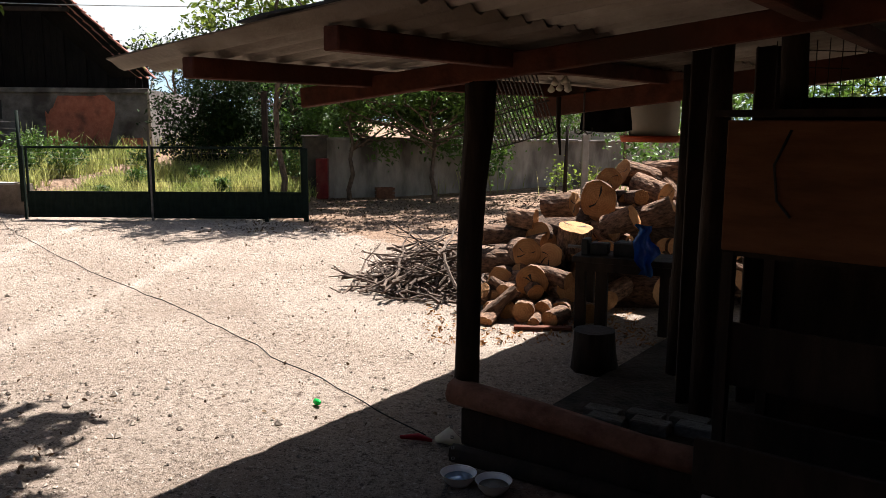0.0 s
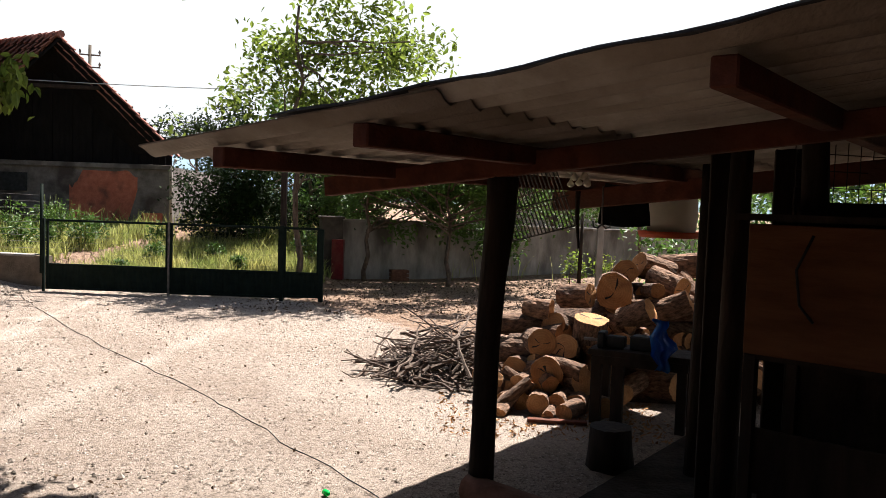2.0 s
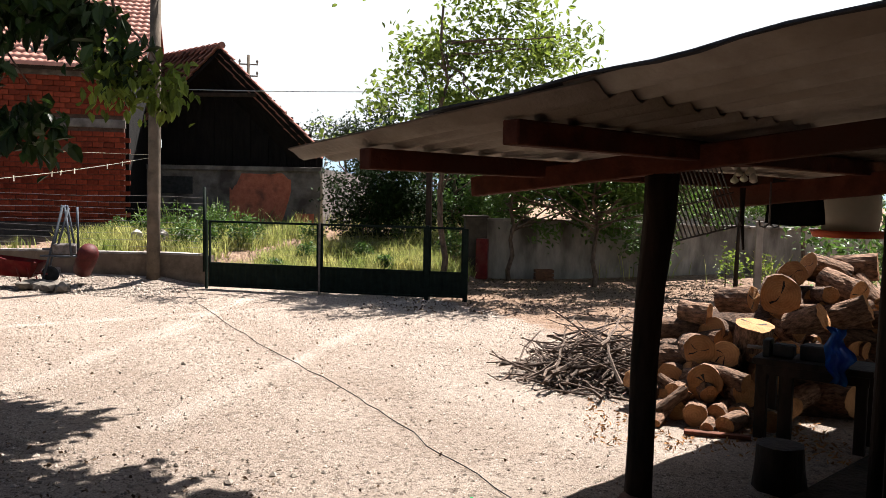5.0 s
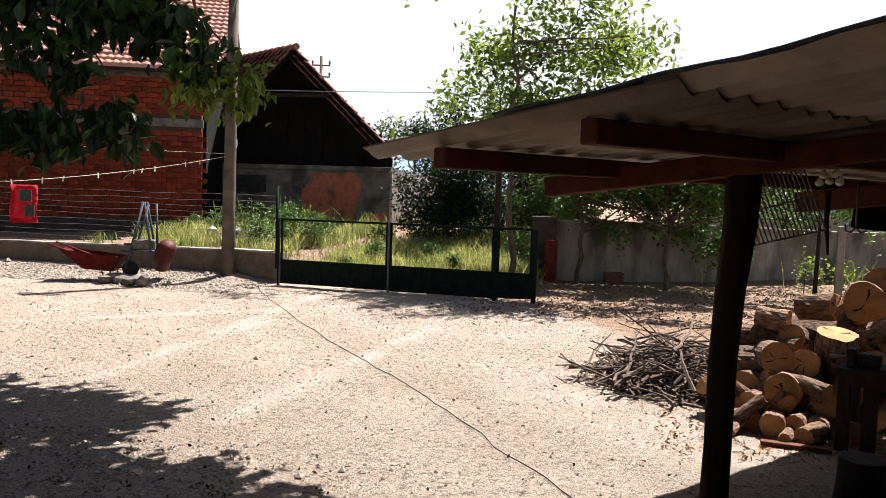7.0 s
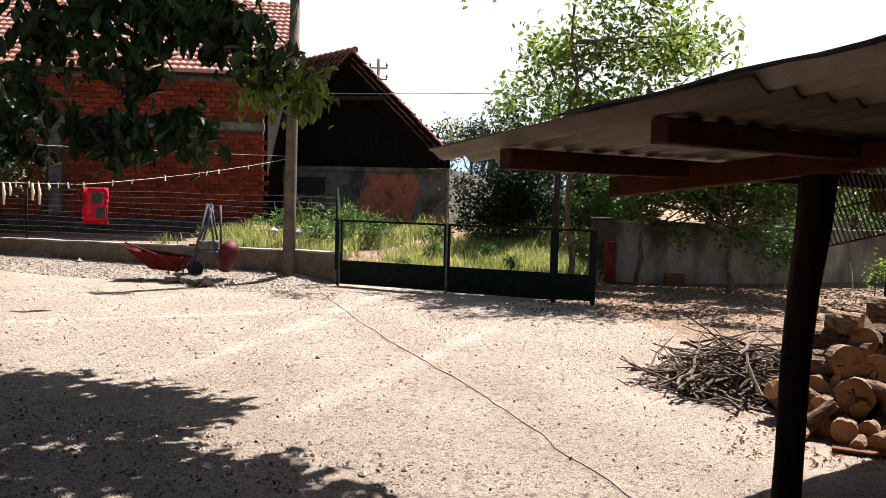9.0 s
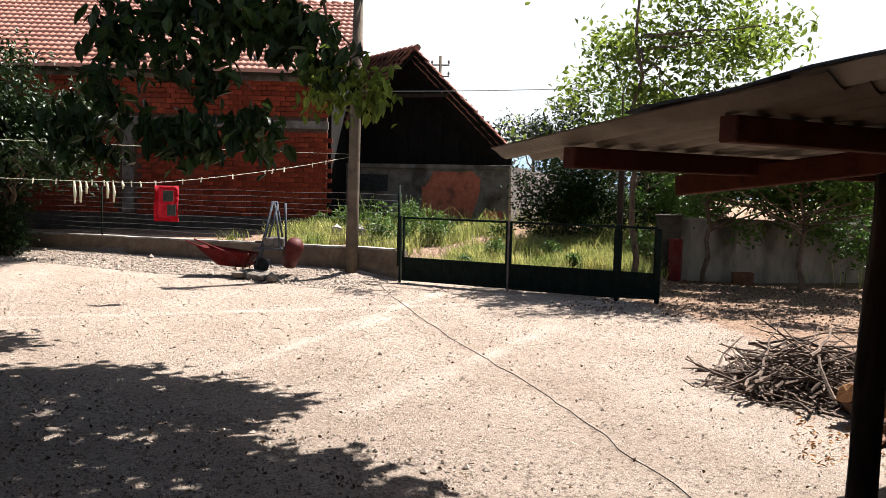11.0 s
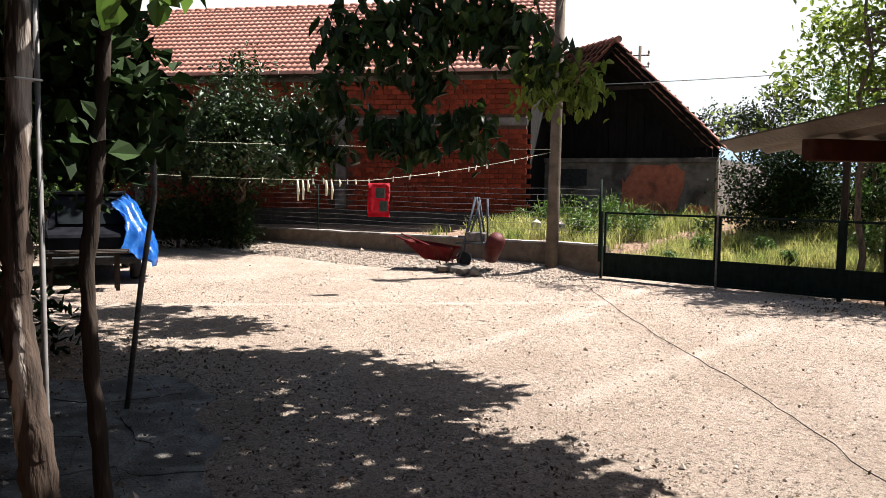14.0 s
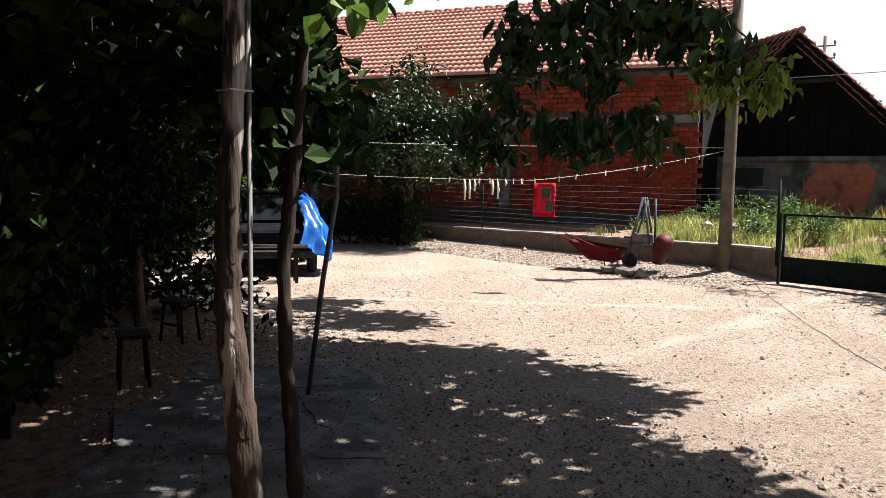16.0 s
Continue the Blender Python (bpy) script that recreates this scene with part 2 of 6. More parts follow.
# ---- mesh helpers ----
def box(bm, centre, size, m=None):
    """A box by centre and size, turned and moved by m."""
    mat = (m or Matrix()) @ Matrix.LocRotScale(centre, None, size)
    vs = [bm.verts.new(mat @ Vector(((i & 1) - .5, ((i >> 1) & 1) - .5, (i >> 2) - .5))) for i in range(8)]
    for f in ((0, 2, 3, 1), (4, 5, 7, 6), (0, 1, 5, 4), (2, 6, 7, 3), (0, 4, 6, 2), (1, 3, 7, 5)):
        bm.faces.new([vs[k] for k in f])
    return bm


def tube(bm, points, radii, sides=8, wobble=0.0, caps=True, rnd=random):
    """A tapered tube along points."""
    rings = []
    pts = [Vector(p) for p in points]
    for i, p in enumerate(pts):
        d = (pts[min(i + 1, len(pts) - 1)] - pts[max(i - 1, 0)]).normalized()
        side = d.cross(Vector((0, 0, 1)) if abs(d.z) < 0.9 else Vector((1, 0, 0))).normalized()
        up = side.cross(d)
        r = radii[i] if hasattr(radii, "__len__") else radii
        rings.append([bm.verts.new(p + (side * math.cos(a) + up * math.sin(a)) * r * (1 + rnd.uniform(-wobble, wobble)))
                      for a in (2 * math.pi * k / sides for k in range(sides))])
    for a, c in zip(rings, rings[1:]):
        for k in range(sides):
            f = bm.faces.new((a[k], a[(k + 1) % sides], c[(k + 1) % sides], c[k]))
            f.smooth = sides > 5
    if caps:
        bm.faces.new(rings[0][::-1])
        bm.faces.new(rings[-1])
    return bm


def lathe(bm, profile, sides=20, m=None):
    """A turned shape from (radius, height) pairs."""
    mat = m or Matrix()
    rings = [[bm.verts.new(mat @ Vector((r * math.cos(2 * math.pi * k / sides), r * math.sin(2 * math.pi * k / sides), z))) for k in range(sides)] for r, z in profile]
    for a, c in zip(rings, rings[1:]):
        for k in range(sides):
            bm.faces.new((a[k], a[(k + 1) % sides], c[(k + 1) % sides], c[k])).smooth = True
    bm.faces.new(rings[0][::-1])
    bm.faces.new(rings[-1])
    return bm


def mesh_of(name, bm, mat, bevel=0.0):
    if bevel:
        bmesh.ops.bevel(bm, geom=bm.edges[:], offset=bevel, segments=1, affect="EDGES", clamp_overlap=True)
    bmesh.ops.recalc_face_normals(bm, faces=bm.faces[:])
    me = bpy.data.meshes.new(name)
    bm.to_mesh(me)
    bm.free()
    me.materials.append(mat)
    return me


def part(name, bm, mat, parent=None, label="", bevel=0.0):
    ob = new(name, mesh_of(name, bm, mat, bevel))
    if parent:
        ob.parent = parent
    return tagged(ob, label)


def thing(name, label, category, at=None, group="", kind=""):
    ob = new(name)
    ob.matrix_basis = at if at is not None else Matrix()
    ob.empty_display_size = 0.1
    return tagged(ob, label, category, group, kind)


def solid(name, bm, mat, label, category, group="", kind="", bevel=0.0):
    return tagged(part(name, bm, mat, None, "", bevel), label, category, group, kind)


def from_arrays(name, verts, faces, mat, parent=None, smooth=False):
    me = bpy.data.meshes.new(name)
    me.from_pydata([tuple(v) for v in verts], [], faces)
    me.materials.append(mat)
    if smooth:
        me.polygons.foreach_set("use_smooth", [True] * len(me.polygons))
    ob = new(name, me)
    if parent:
        ob.parent = parent
    return ob


def leaf_mesh(name, centres, size, mat, parent=None, droop=0.3, seed=1, wide=0.5):
    """Many folded, pointed leaves, one about each centre."""
    g = np.random.default_rng(seed)
    c = np.asarray(centres, float)
    k = len(c)
    az, pitch, roll = g.uniform(0, 2 * np.pi, k), g.normal(-droop, 0.55, k), g.normal(0, 0.7, k)
    s = size * g.uniform(0.6, 1.25, k)
    d = np.stack([np.cos(az) * np.cos(pitch), np.sin(az) * np.cos(pitch), np.sin(pitch)], 1)
    side = np.stack([-np.sin(az), np.cos(az), np.zeros(k)], 1)
    up = np.cross(d, side)
    sd = side * np.cos(roll)[:, None] + up * np.sin(roll)[:, None]
    nn = np.cross(d, sd)
    w = (s * wide * 0.5)[:, None]
    s1 = s[:, None]
    v = np.stack([c - d * s1 * .5, c - d * s1 * .12 + sd * w + nn * w * .3, c + d * s1 * .22 + sd * w * .7 + nn * w * .2, c + d * s1 * .5 - nn * w * .3,
                  c + d * s1 * .22 - sd * w * .7 + nn * w * .2, c - d * s1 * .12 - sd * w + nn * w * .3], 1).reshape(-1, 3)
    idx = np.arange(k)[:, None] * 6
    f = np.concatenate([idx + np.array([[0, 1, 2, 3]]), idx + np.array([[0, 3, 4, 5]])]).tolist()
    return from_arrays(name, v, f, mat, parent)


def clumps(blobs, n, g, shell=0.55):
    """Points spread in and near the skin of ellipsoids ((x, y, z), (rx, ry, rz))."""
    out = []
    vol = np.array([r[0] * r[1] * r[2] for _, r in blobs]) ** 0.75
    for (c, r), k in zip(blobs, (n * vol / vol.sum()).astype(int) + 1):
        d = g.normal(size=(k, 3))
        d /= np.linalg.norm(d, axis=1)[:, None]
        out.append(np.array(c) + d * np.array(r) * (g.uniform(0, 1, k) ** shell)[:, None])
    return np.concatenate(out)


# ---- ground, boundary walls ----
KERB_A, KERB_B = Vector((-2.42, 0.34, 0)), Vector((-14.2, -0.1, 0))


def kerb_y(x):
    return KERB_A.y + (KERB_A.x - x) * (KERB_B.y - KERB_A.y) / (KERB_A.x - KERB_B.x)


def lie(x, y):
    """The height of the ground."""
    z = 0.004 * math.sin(1.3 * x + 0.4 * y) * math.sin(0.9 * y) + 0.012 * noise.noise((x * 0.7, y * 0.7, 0))
    if x < -2.5:
        k = y - kerb_y(x)
        if k > 0.1:
            z += 0.46 + min(k, 9) * 0.05
        else:
            z += 0.16 * math.exp(-(k / 0.7) ** 2) * min(1, (-2.6 - x) / 0.8 if x < -2.6 else 0)
    elif y > 0.3:
        far_ = (min(0.55, 0.11 * (y - 0.3)) + min(max(y - 5.3, 0), 6) * 0.05)
        k = min(1, max(0, (2.6 - x) / 1.2))
        z += far_ * k * k * (3 - 2 * k) + (1 - k) * 0.3 * min(1, max(0, y - 5) / 3)
    return z


def build_ground():
    xs = np.concatenate([[-900, -300, -120, -60, -34], np.arange(-24, -7.01, 0.16), np.arange(-7, 7.01, 0.055), np.arange(7.16, 15.01, 0.16), [20, 30, 60, 120, 300, 900]])
    ys = np.concatenate([[-900, -200, -60, -30, -20], np.arange(-16, -12.3, 0.16), np.arange(-12.2, 0.01, 0.055), np.arange(0.16, 14.01, 0.16), [18, 25, 40, 80, 200, 500, 1500]])
    verts, soil_shade, track = [], [], []
    for y in ys:
        for x in xs:
            inside = -24 < x < 15 and -16 < y < 14
            rough = 0.011 * noise.noise((x * 5, y * 5, 7)) + 0.009 * noise.noise((x * 13, y * 13, 9)) if -7 < x < 7 and -12.2 < y < 0 else 0.0
            verts.append((x, y, lie(x, y) + rough if inside else (1.0 if y > 6 else 0.0)))
            s = 0.0
            if y > 0.5:
                s = 1.0
            if x < -2.5 and y > kerb_y(x) + 0.1:
                s = 1.0
            d = 0.77 * (x - 1.6) + 0.63 * (y + 0.1)
            # under vine and shed roof the litter tone stands in for shade
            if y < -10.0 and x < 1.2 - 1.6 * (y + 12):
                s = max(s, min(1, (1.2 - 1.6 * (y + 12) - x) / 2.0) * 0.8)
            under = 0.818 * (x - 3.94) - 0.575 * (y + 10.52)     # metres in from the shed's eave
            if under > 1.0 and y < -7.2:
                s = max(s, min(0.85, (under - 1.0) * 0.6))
            if d > 0 and y > -6:
                s = max(s, min(1, d / 1.6))
            tr = 0.0
            # last run is a broad pale patch before the firewood, not a track
            for ax, ay, bx, by, w_ in ((0.0, -7.8, -0.9, -1.2, 0.20), (1.9, -8.5, 2.0, -3.4, 0.22), (-0.2, -6.3, -0.3, -3.9, 0.16), (1.9, -0.2, -6.5, -9.0, 0.2), (4.3, -6.4, 6.0, -7.9, 0.95)):
                dx, dy = bx - ax, by - ay
                f = max(0, min(1, ((x - ax) * dx + (y - ay) * dy) / (dx * dx + dy * dy)))
                e_ = math.hypot(x - ax - f * dx, y - ay - f * dy)
                tr = max(tr, 0.85 * max(0, 1 - e_ / w_) * (0.6 + 0.6 * noise.noise((x * 1.5, y * 1.5, 4))))
            track.append(max(0, tr))
            soil_shade.append(min(1, max(0, s)))
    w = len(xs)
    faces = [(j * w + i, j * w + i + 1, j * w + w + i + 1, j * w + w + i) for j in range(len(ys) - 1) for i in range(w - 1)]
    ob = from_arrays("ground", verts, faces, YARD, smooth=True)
    att = ob.data.attributes.new("soil_shade", "FLOAT", "POINT")
    att.data.foreach_set("value", soil_shade)
    ob.data.attributes.new("track", "FLOAT", "POINT").data.foreach_set("value", track)
    return tagged(ob, "pale trodden gravel yard with brown litter, shade painted under vine and shed", "ground", kind="structure")


build_ground()

# gravel and dry leaves lying on the yard
g = np.random.default_rng(3)


def scatter_stones(name, n, area, size, mat, label, category):
    verts, faces = [], []
    base = np.array([(1, 0, 0), (-1, 0, 0), (0, 1, 0), (0, -1, 0), (0, 0, .7), (0, 0, -.7)], float)
    tri = [(0, 2, 4), (2, 1, 4), (1, 3, 4), (3, 0, 4), (2, 0, 5), (1, 2, 5), (3, 1, 5), (0, 3, 5)]
    for k in range(n):
        x, y = g.uniform(area[0], area[1]), g.uniform(area[2], area[3])
        if x < -2.4 and y > kerb_y(x) - 0.2:
            continue
        s = size * g.lognormal(0, 0.45)
        a = g.uniform(0, 6.28)
        r = np.array([[math.cos(a), -math.sin(a), 0], [math.sin(a), math.cos(a), 0], [0, 0, 1]])
        p = (base * g.uniform(0.6, 1.3, (6, 1)) * s) @ r.T + (x, y, lie(x, y) + s * 0.25)
        o = len(verts)
        verts += p.tolist()
        faces += [tuple(i + o for i in t) for t in tri]
    return tagged(from_arrays(name, verts, faces, mat), label, category, kind="stuff")


GRAVEL = material("gravel_stone", (0.13, 0.105, 0.085), (0.32, 0.265, 0.22), 9, 0.95, 0.3, 60, per_piece=0.5)
scatter_stones("gravel", 22000, (-7, 7.5, -12.2, -0.6), 0.0068, GRAVEL, "loose small pale gravel over the yard", "gravel")
scatter_stones("coarse_gravel", 9500, (-14, -2.5, -1.7, 0.4), 0.016, GRAVEL, "coarse pale gravel banked along the kerb", "gravel")
scatter_stones("shade_gravel", 5200, (-4.5, 3.6, -12.8, -9.0), 0.011, GRAVEL, "pale pebbles and crumbs on the shaded yard", "gravel")
LITTER = material("dry_leaf", (0.06, 0.04, 0.025), (0.16, 0.1, 0.06), 9, 0.9, 0.2, 60, per_piece=0.4)
spots = []
for k in range(900):
    x, y = g.uniform(-9, 6), g.uniform(-12.2, 0)
    spots.append((x, y, lie(x, y) + 0.012))
for k in range(1500):
    x, y = g.uniform(-4.5, 3.4), g.uniform(-12.8, -9.2)
    spots.append((x, y, lie(x, y) + 0.022))
tagged(leaf_mesh("dry_leaves", spots, 0.036, LITTER, None, 0.0, 4, 0.6), "curled brown dry leaves scattered on gravel", "leaves", kind="stuff")
spots = []
for k in range(2600):
    x, y = g.uniform(1.2, 9), g.uniform(-1.6, 4.2)
    spots.append((x, y, lie(x, y) + 0.015))
tagged(leaf_mesh("leaf_litter", spots, 0.05, LITTER, None, 0.0, 5, 0.6), "brown leaf litter under the wall trees", "leaves", kind="stuff")


def wall_run(name, a, b, height, thick, mat, label, coping=None, end_height=None):
    """A wall from a to b whose near face lies on the line, with a coping as a part."""
    a, b = Vector(a), Vector(b)
    d = (b - a)
    n_ = Vector((-d.y, d.x, 0)).normalized() * thick
    h2 = end_height or height
    bm = bmesh.new()
    k = max(2, int(d.length / 0.6))
    rings = []
    for i in range(k + 1):
        p = a + d * i / k
        h = height + (h2 - height) * i / k
        wob = noise.noise((p.x * 0.9, p.y * 0.9, 3)) * 0.02
        rings.append([bm.verts.new(v) for v in (p + Vector((0, 0, -.3)), p + Vector((0, 0, h + wob)), p + n_ + Vector((0, 0, h + wob)), p + n_ + Vector((0, 0, -.3)))])
    for r, s in zip(rings, rings[1:]):
        for j in range(4):
            bm.faces.new((r[j], s[j], s[(j + 1) % 4], r[(j + 1) % 4]))
    bm.faces.new(rings[0][::-1])
    bm.faces.new(rings[-1])
    ob = solid(name, bm, mat, label, "wall", kind="structure")
    return ob, n_


kerb, _ = wall_run("wall_kerb", KERB_B, KERB_A, 0.5, 0.2, KERB, "low stained concrete kerb wall along the yard", end_height=0.62)
kerb_far, _ = wall_run("wall_kerb_far", (-19.5, -2.8, 0), KERB_B, 0.5, 0.2, KERB, "low concrete kerb wall under the bush", end_height=0.5)
bm = bmesh.new()
prev = None
for i in range(61):                                      # pale strip on the kerb top, added for its sunlit edge
    p = KERB_B.lerp(KERB_A, i / 60 * 0.97 + 0.01)
    f = (p - KERB_B).length / (KERB_A - KERB_B).length
    z_ = 0.5 + 0.12 * f + noise.noise((p.x * 0.9, p.y * 0.9, 3)) * 0.02 + 0.012 * noise.noise((p.x * 5, 0, 1))
    cur = [bm.verts.new((p.x, p.y + y_, z_ + h_)) for y_, h_ in ((-0.012 + 0.012 * noise.noise((p.x * 4, 2, 0)), -0.012), (-0.006, 0.026), (0.2, 0.03), (0.215, -0.012))]
    if prev:
        for j in range(4):
            bm.faces.new((prev[j], cur[j], cur[(j + 1) % 4], prev[(j + 1) % 4]))
    prev = cur
part("sun_edge_strip", bm, CONCRETE, kerb, "pale strip added for the sunlit kerb top")
WALL_L, WALL_R = Vector((2.2, 4.2, 0)), Vector((13.5, 8.6, 0))
bwall, bn = wall_run("wall_boundary", WALL_L, WALL_R, 1.36, 0.2, CONCRETE, "grey streaked rendered concrete boundary wall", end_height=1.2)
bm = bmesh.new()
d = WALL_R - WALL_L
rot = Matrix.Rotation(math.atan2(d.y, d.x), 4, "Z")
for k in range(9):
    c = WALL_L + d * (k + 0.5) / 9 + bn * 0.5
    box(bm, (0, 0, 0), (d.length / 9 - 0.012, 0.3, 0.06), Matrix.Translation((c.x, c.y, 1.375 - 0.16 * (k + 0.5) / 9)) @ rot)
part("coping", bm, CONCRETE, bwall, "weathered concrete coping slabs", bevel=0.008)
# ---- gate ----
def gate_leaf(x0, x1, z0, label, solid_top=0.5, top=1.3):
    leaf = thing("gate_leaf", label, "gate", Matrix.Translation((x0, 0, 0)), "yard gate")
    w = x1 - x0
    t = 0.04
    for nm, c, s in (("top_rail", (w / 2, 0, top), (w, t, t)), ("middle_rail", (w / 2, 0, solid_top), (w, t, t)), ("bottom_rail", (w / 2, 0, z0), (w, t, t)),
                     ("stile", (t / 2, 0, (top + z0) / 2), (t, t, top - z0 - t)), ("stile", (w - t / 2, 0, (top + z0) / 2), (t, t, top - z0 - t))):
        part(nm, box(bmesh.new(), c, s), GREEN_METAL, leaf, bevel=0.004)
    # ribbed sheet panel
    bm = bmesh.new()
    k = int(w / 0.05)
    prev = None
    for i in range(k + 1):
        x = t + (w - 2 * t) * i / k
        y = 0.008 * (1 if i % 2 else -1)
        cur = [bm.verts.new((x, y + dy, z)) for dy in (0, 0.004) for z in (z0 + t / 2, solid_top - t / 2)]
        if prev:
            for a, b_ in ((0, 1), (3, 2), (1, 3), (2, 0)):
                bm.faces.new((prev[a], cur[a], cur[b_], prev[b_]))
        prev = cur
    part("sheet_panel", bm, GREEN_METAL, leaf, "dark green ribbed metal sheet")
    # thin wire mesh above
    bm = bmesh.new()
    for i in range(1, int(w / 0.1)):
        tube(bm, [(i * 0.1, 0, solid_top), (i * 0.1, 0, top)], 0.0015, 3, caps=False)
    for i in range(1, 8):
        tube(bm, [(0, 0.003, solid_top + i * 0.1), (w, 0.003, solid_top + i * 0.1)], 0.0015, 3, caps=False)
    part("wire_mesh", bm, STEEL, leaf, "thin rusty wire mesh")
    return leaf


gate_leaf(-2.25, -0.02, 0.07, "dark green metal gate leaf with wire mesh above a solid panel")
gate_leaf(0.02, 2.02, 0.06, "dark green metal gate leaf with wire mesh above a solid panel")
gate_leaf(2.08, 2.72, 0.08, "narrow dark green metal wicket leaf with wire mesh")
for x, h, w in ((-2.3, 1.33, 0.06), (0.0, 1.34, 0.06), (2.05, 1.34, 0.07), (2.76, 1.3, 0.08)):
    solid("gate_post", box(bmesh.new(), (x, 0.0, h / 2 - 0.1), (w if w > .06 else 0.036, w, h + 0.2)), GREEN_METAL if x else STEEL, "slim square steel gate post in the gravel", "post", "gate posts", bevel=0.004)
solid("fence_post", tube(bmesh.new(), [(-2.5, 0.28, 0.3), (-2.5, 0.28, 1.95)], 0.03, 8), GREEN_METAL, "thin dark round fence post beside the gate", "post", "fence posts")
solid("meter_box", box(bmesh.new(), (2.42, 3.72, 0.5), (0.26, 0.2, 0.9)), RED_PAINT, "narrow dark red metal cabinet by the gate wall", "cabinet", bevel=0.01)

# pier at the wall's end, painted dark for the shade of the trees
pier = thing("gate_pier", "rendered pier at the boundary wall's end, tree shade in its colour", "pier", pose(2.2, 4.02, 0, 0, 0, 21))
part("shaft", box(bmesh.new(), (0, 0, 0.65), (0.5, 0.3, 1.5)), PIER_SHADED, pier, bevel=0.012)
part("cap", box(bmesh.new(), (0, 0, 1.43), (0.56, 0.36, 0.06)), PIER_SHADED, pier, "cap darkened like the pier for tree shade", bevel=0.01)

# ---- utility pole ----
pole = thing("utility_pole", "tapered round concrete utility pole beside the kerb", "pole", pose(-3.49, 0.08, 0, 0, 0.6, 8))
part("shaft", tube(bmesh.new(), [(0, 0, -0.3), (0, 0, 1.5), (0, 0, 3.5), (0, 0, 6.3)], [0.136, 0.125, 0.113, 0.095], 14), POLE_CONC, pole)
part("crossarm", box(bmesh.new(), (0, 0, 6.1), (0.9, 0.08, 0.08)), STEEL, pole)
part("crossarm", box(bmesh.new(), (0, 0, 5.8), (0.7, 0.08, 0.08)), STEEL, pole)
far = thing("far_utility_pole", "distant pole with two crossarms and insulators", "pole", pose(-20.4, 38.7, 0.5, 0, 0, 20))
part("shaft", tube(bmesh.new(), [(0, 0, 0), (0, 0, 11)], [0.16, 0.1], 8), POLE_CONC, far)
for z in (9.55, 10.35):
    part("crossarm", box(bmesh.new(), (0, 0, z), (1.3, 0.09, 0.09)), STEEL, far)
    for x in (-0.6, 0.6):
        part("insulator", lathe(bmesh.new(), [(0.02, 0), (0.06, 0.1), (0.09, 0.16), (0.05, 0.28), (0.02, 0.34)], 8, Matrix.Translation((x, 0, z + .03))), STEEL, far)


def cable(name, a, b, sag, r, mat, label, n=14):
    a, b = Vector(a), Vector(b)
    pts = [a.lerp(b, i / n) - Vector((0, 0, sag * 4 * (i / n) * (1 - i / n))) for i in range(n + 1)]
    return solid(name, tube(bmesh.new(), pts, r, 5), mat, label, "cable"), pts


cable("overhead_cable", (-8.0, 6.5, 4.75), (14, 9.5, 5.6), 0.35, 0.012, WIRE, "thin pale overhead service cable")

# ---- houses behind ----
W1 = Vector((0.891, 0.454, 0))
N1 = Vector((0.454, -0.891, 0))           # out of the wall, towards the yard
C1 = Vector((-7.2, 4.7, 0))
H1 = Matrix(((-W1.x, N1.x, 0, C1.x), (-W1.y, N1.y, 0, C1.y), (0, 0, 1, 0), (0, 0, 0, 1)))   # local: x along the wall away from the corner, y outwards
CRATE = material("crate_board", (0.07, 0.032, 0.02), (0.16, 0.075, 0.045), 8, 0.9, 0.4, 40)
PLINTH = material("dark_plinth", (0.03, 0.025, 0.022), (0.08, 0.065, 0.055), 5, 0.95, 0.4, 50)
house = thing("brick_house", "unplastered red clay block house with tiled roof", "house", H1)
L1, TOP1 = 17.0, 4.85
part("wall", box(bmesh.new(), (L1 / 2 + 0.04, -0.18, TOP1 / 2 - 0.2), (L1, 0.3, TOP1 + 0.4)), MORTAR, house, "mortar bed behind the blocks")
part("side_wall", box(bmesh.new(), (0, -4.1, TOP1 / 2), (0.3, 8.2, TOP1), Matrix.Translation((0.25, -0.35, 0)) @ Matrix.Rotation(0.2, 4, "Z")), MORTAR, house)
part("plinth", box(bmesh.new(), (L1 / 2, 0.0, 0.5), (L1 + .04, 0.14, 1.02)), PLINTH, house, "dark concrete plinth", bevel=0.01)
part("ring_beam", box(bmesh.new(), (L1 / 2, -0.01, 3.56), (L1 + 0.02, 0.12, 0.22)), BARN_WALL, house, "grey concrete ring beam", bevel=0.008)
part("top_beam", box(bmesh.new(), (L1 / 2, -0.01, 4.82), (L1 + 0.02, 0.14, 0.2)), BARN_WALL, house, bevel=0.008)
COLS = (5.45, 12.0)
for x in COLS:
    part("column", box(bmesh.new(), (x, 0.0, 2.25), (0.3, 0.12, 2.4)), BARN_WALL, house, "grey concrete column", bevel=0.008)
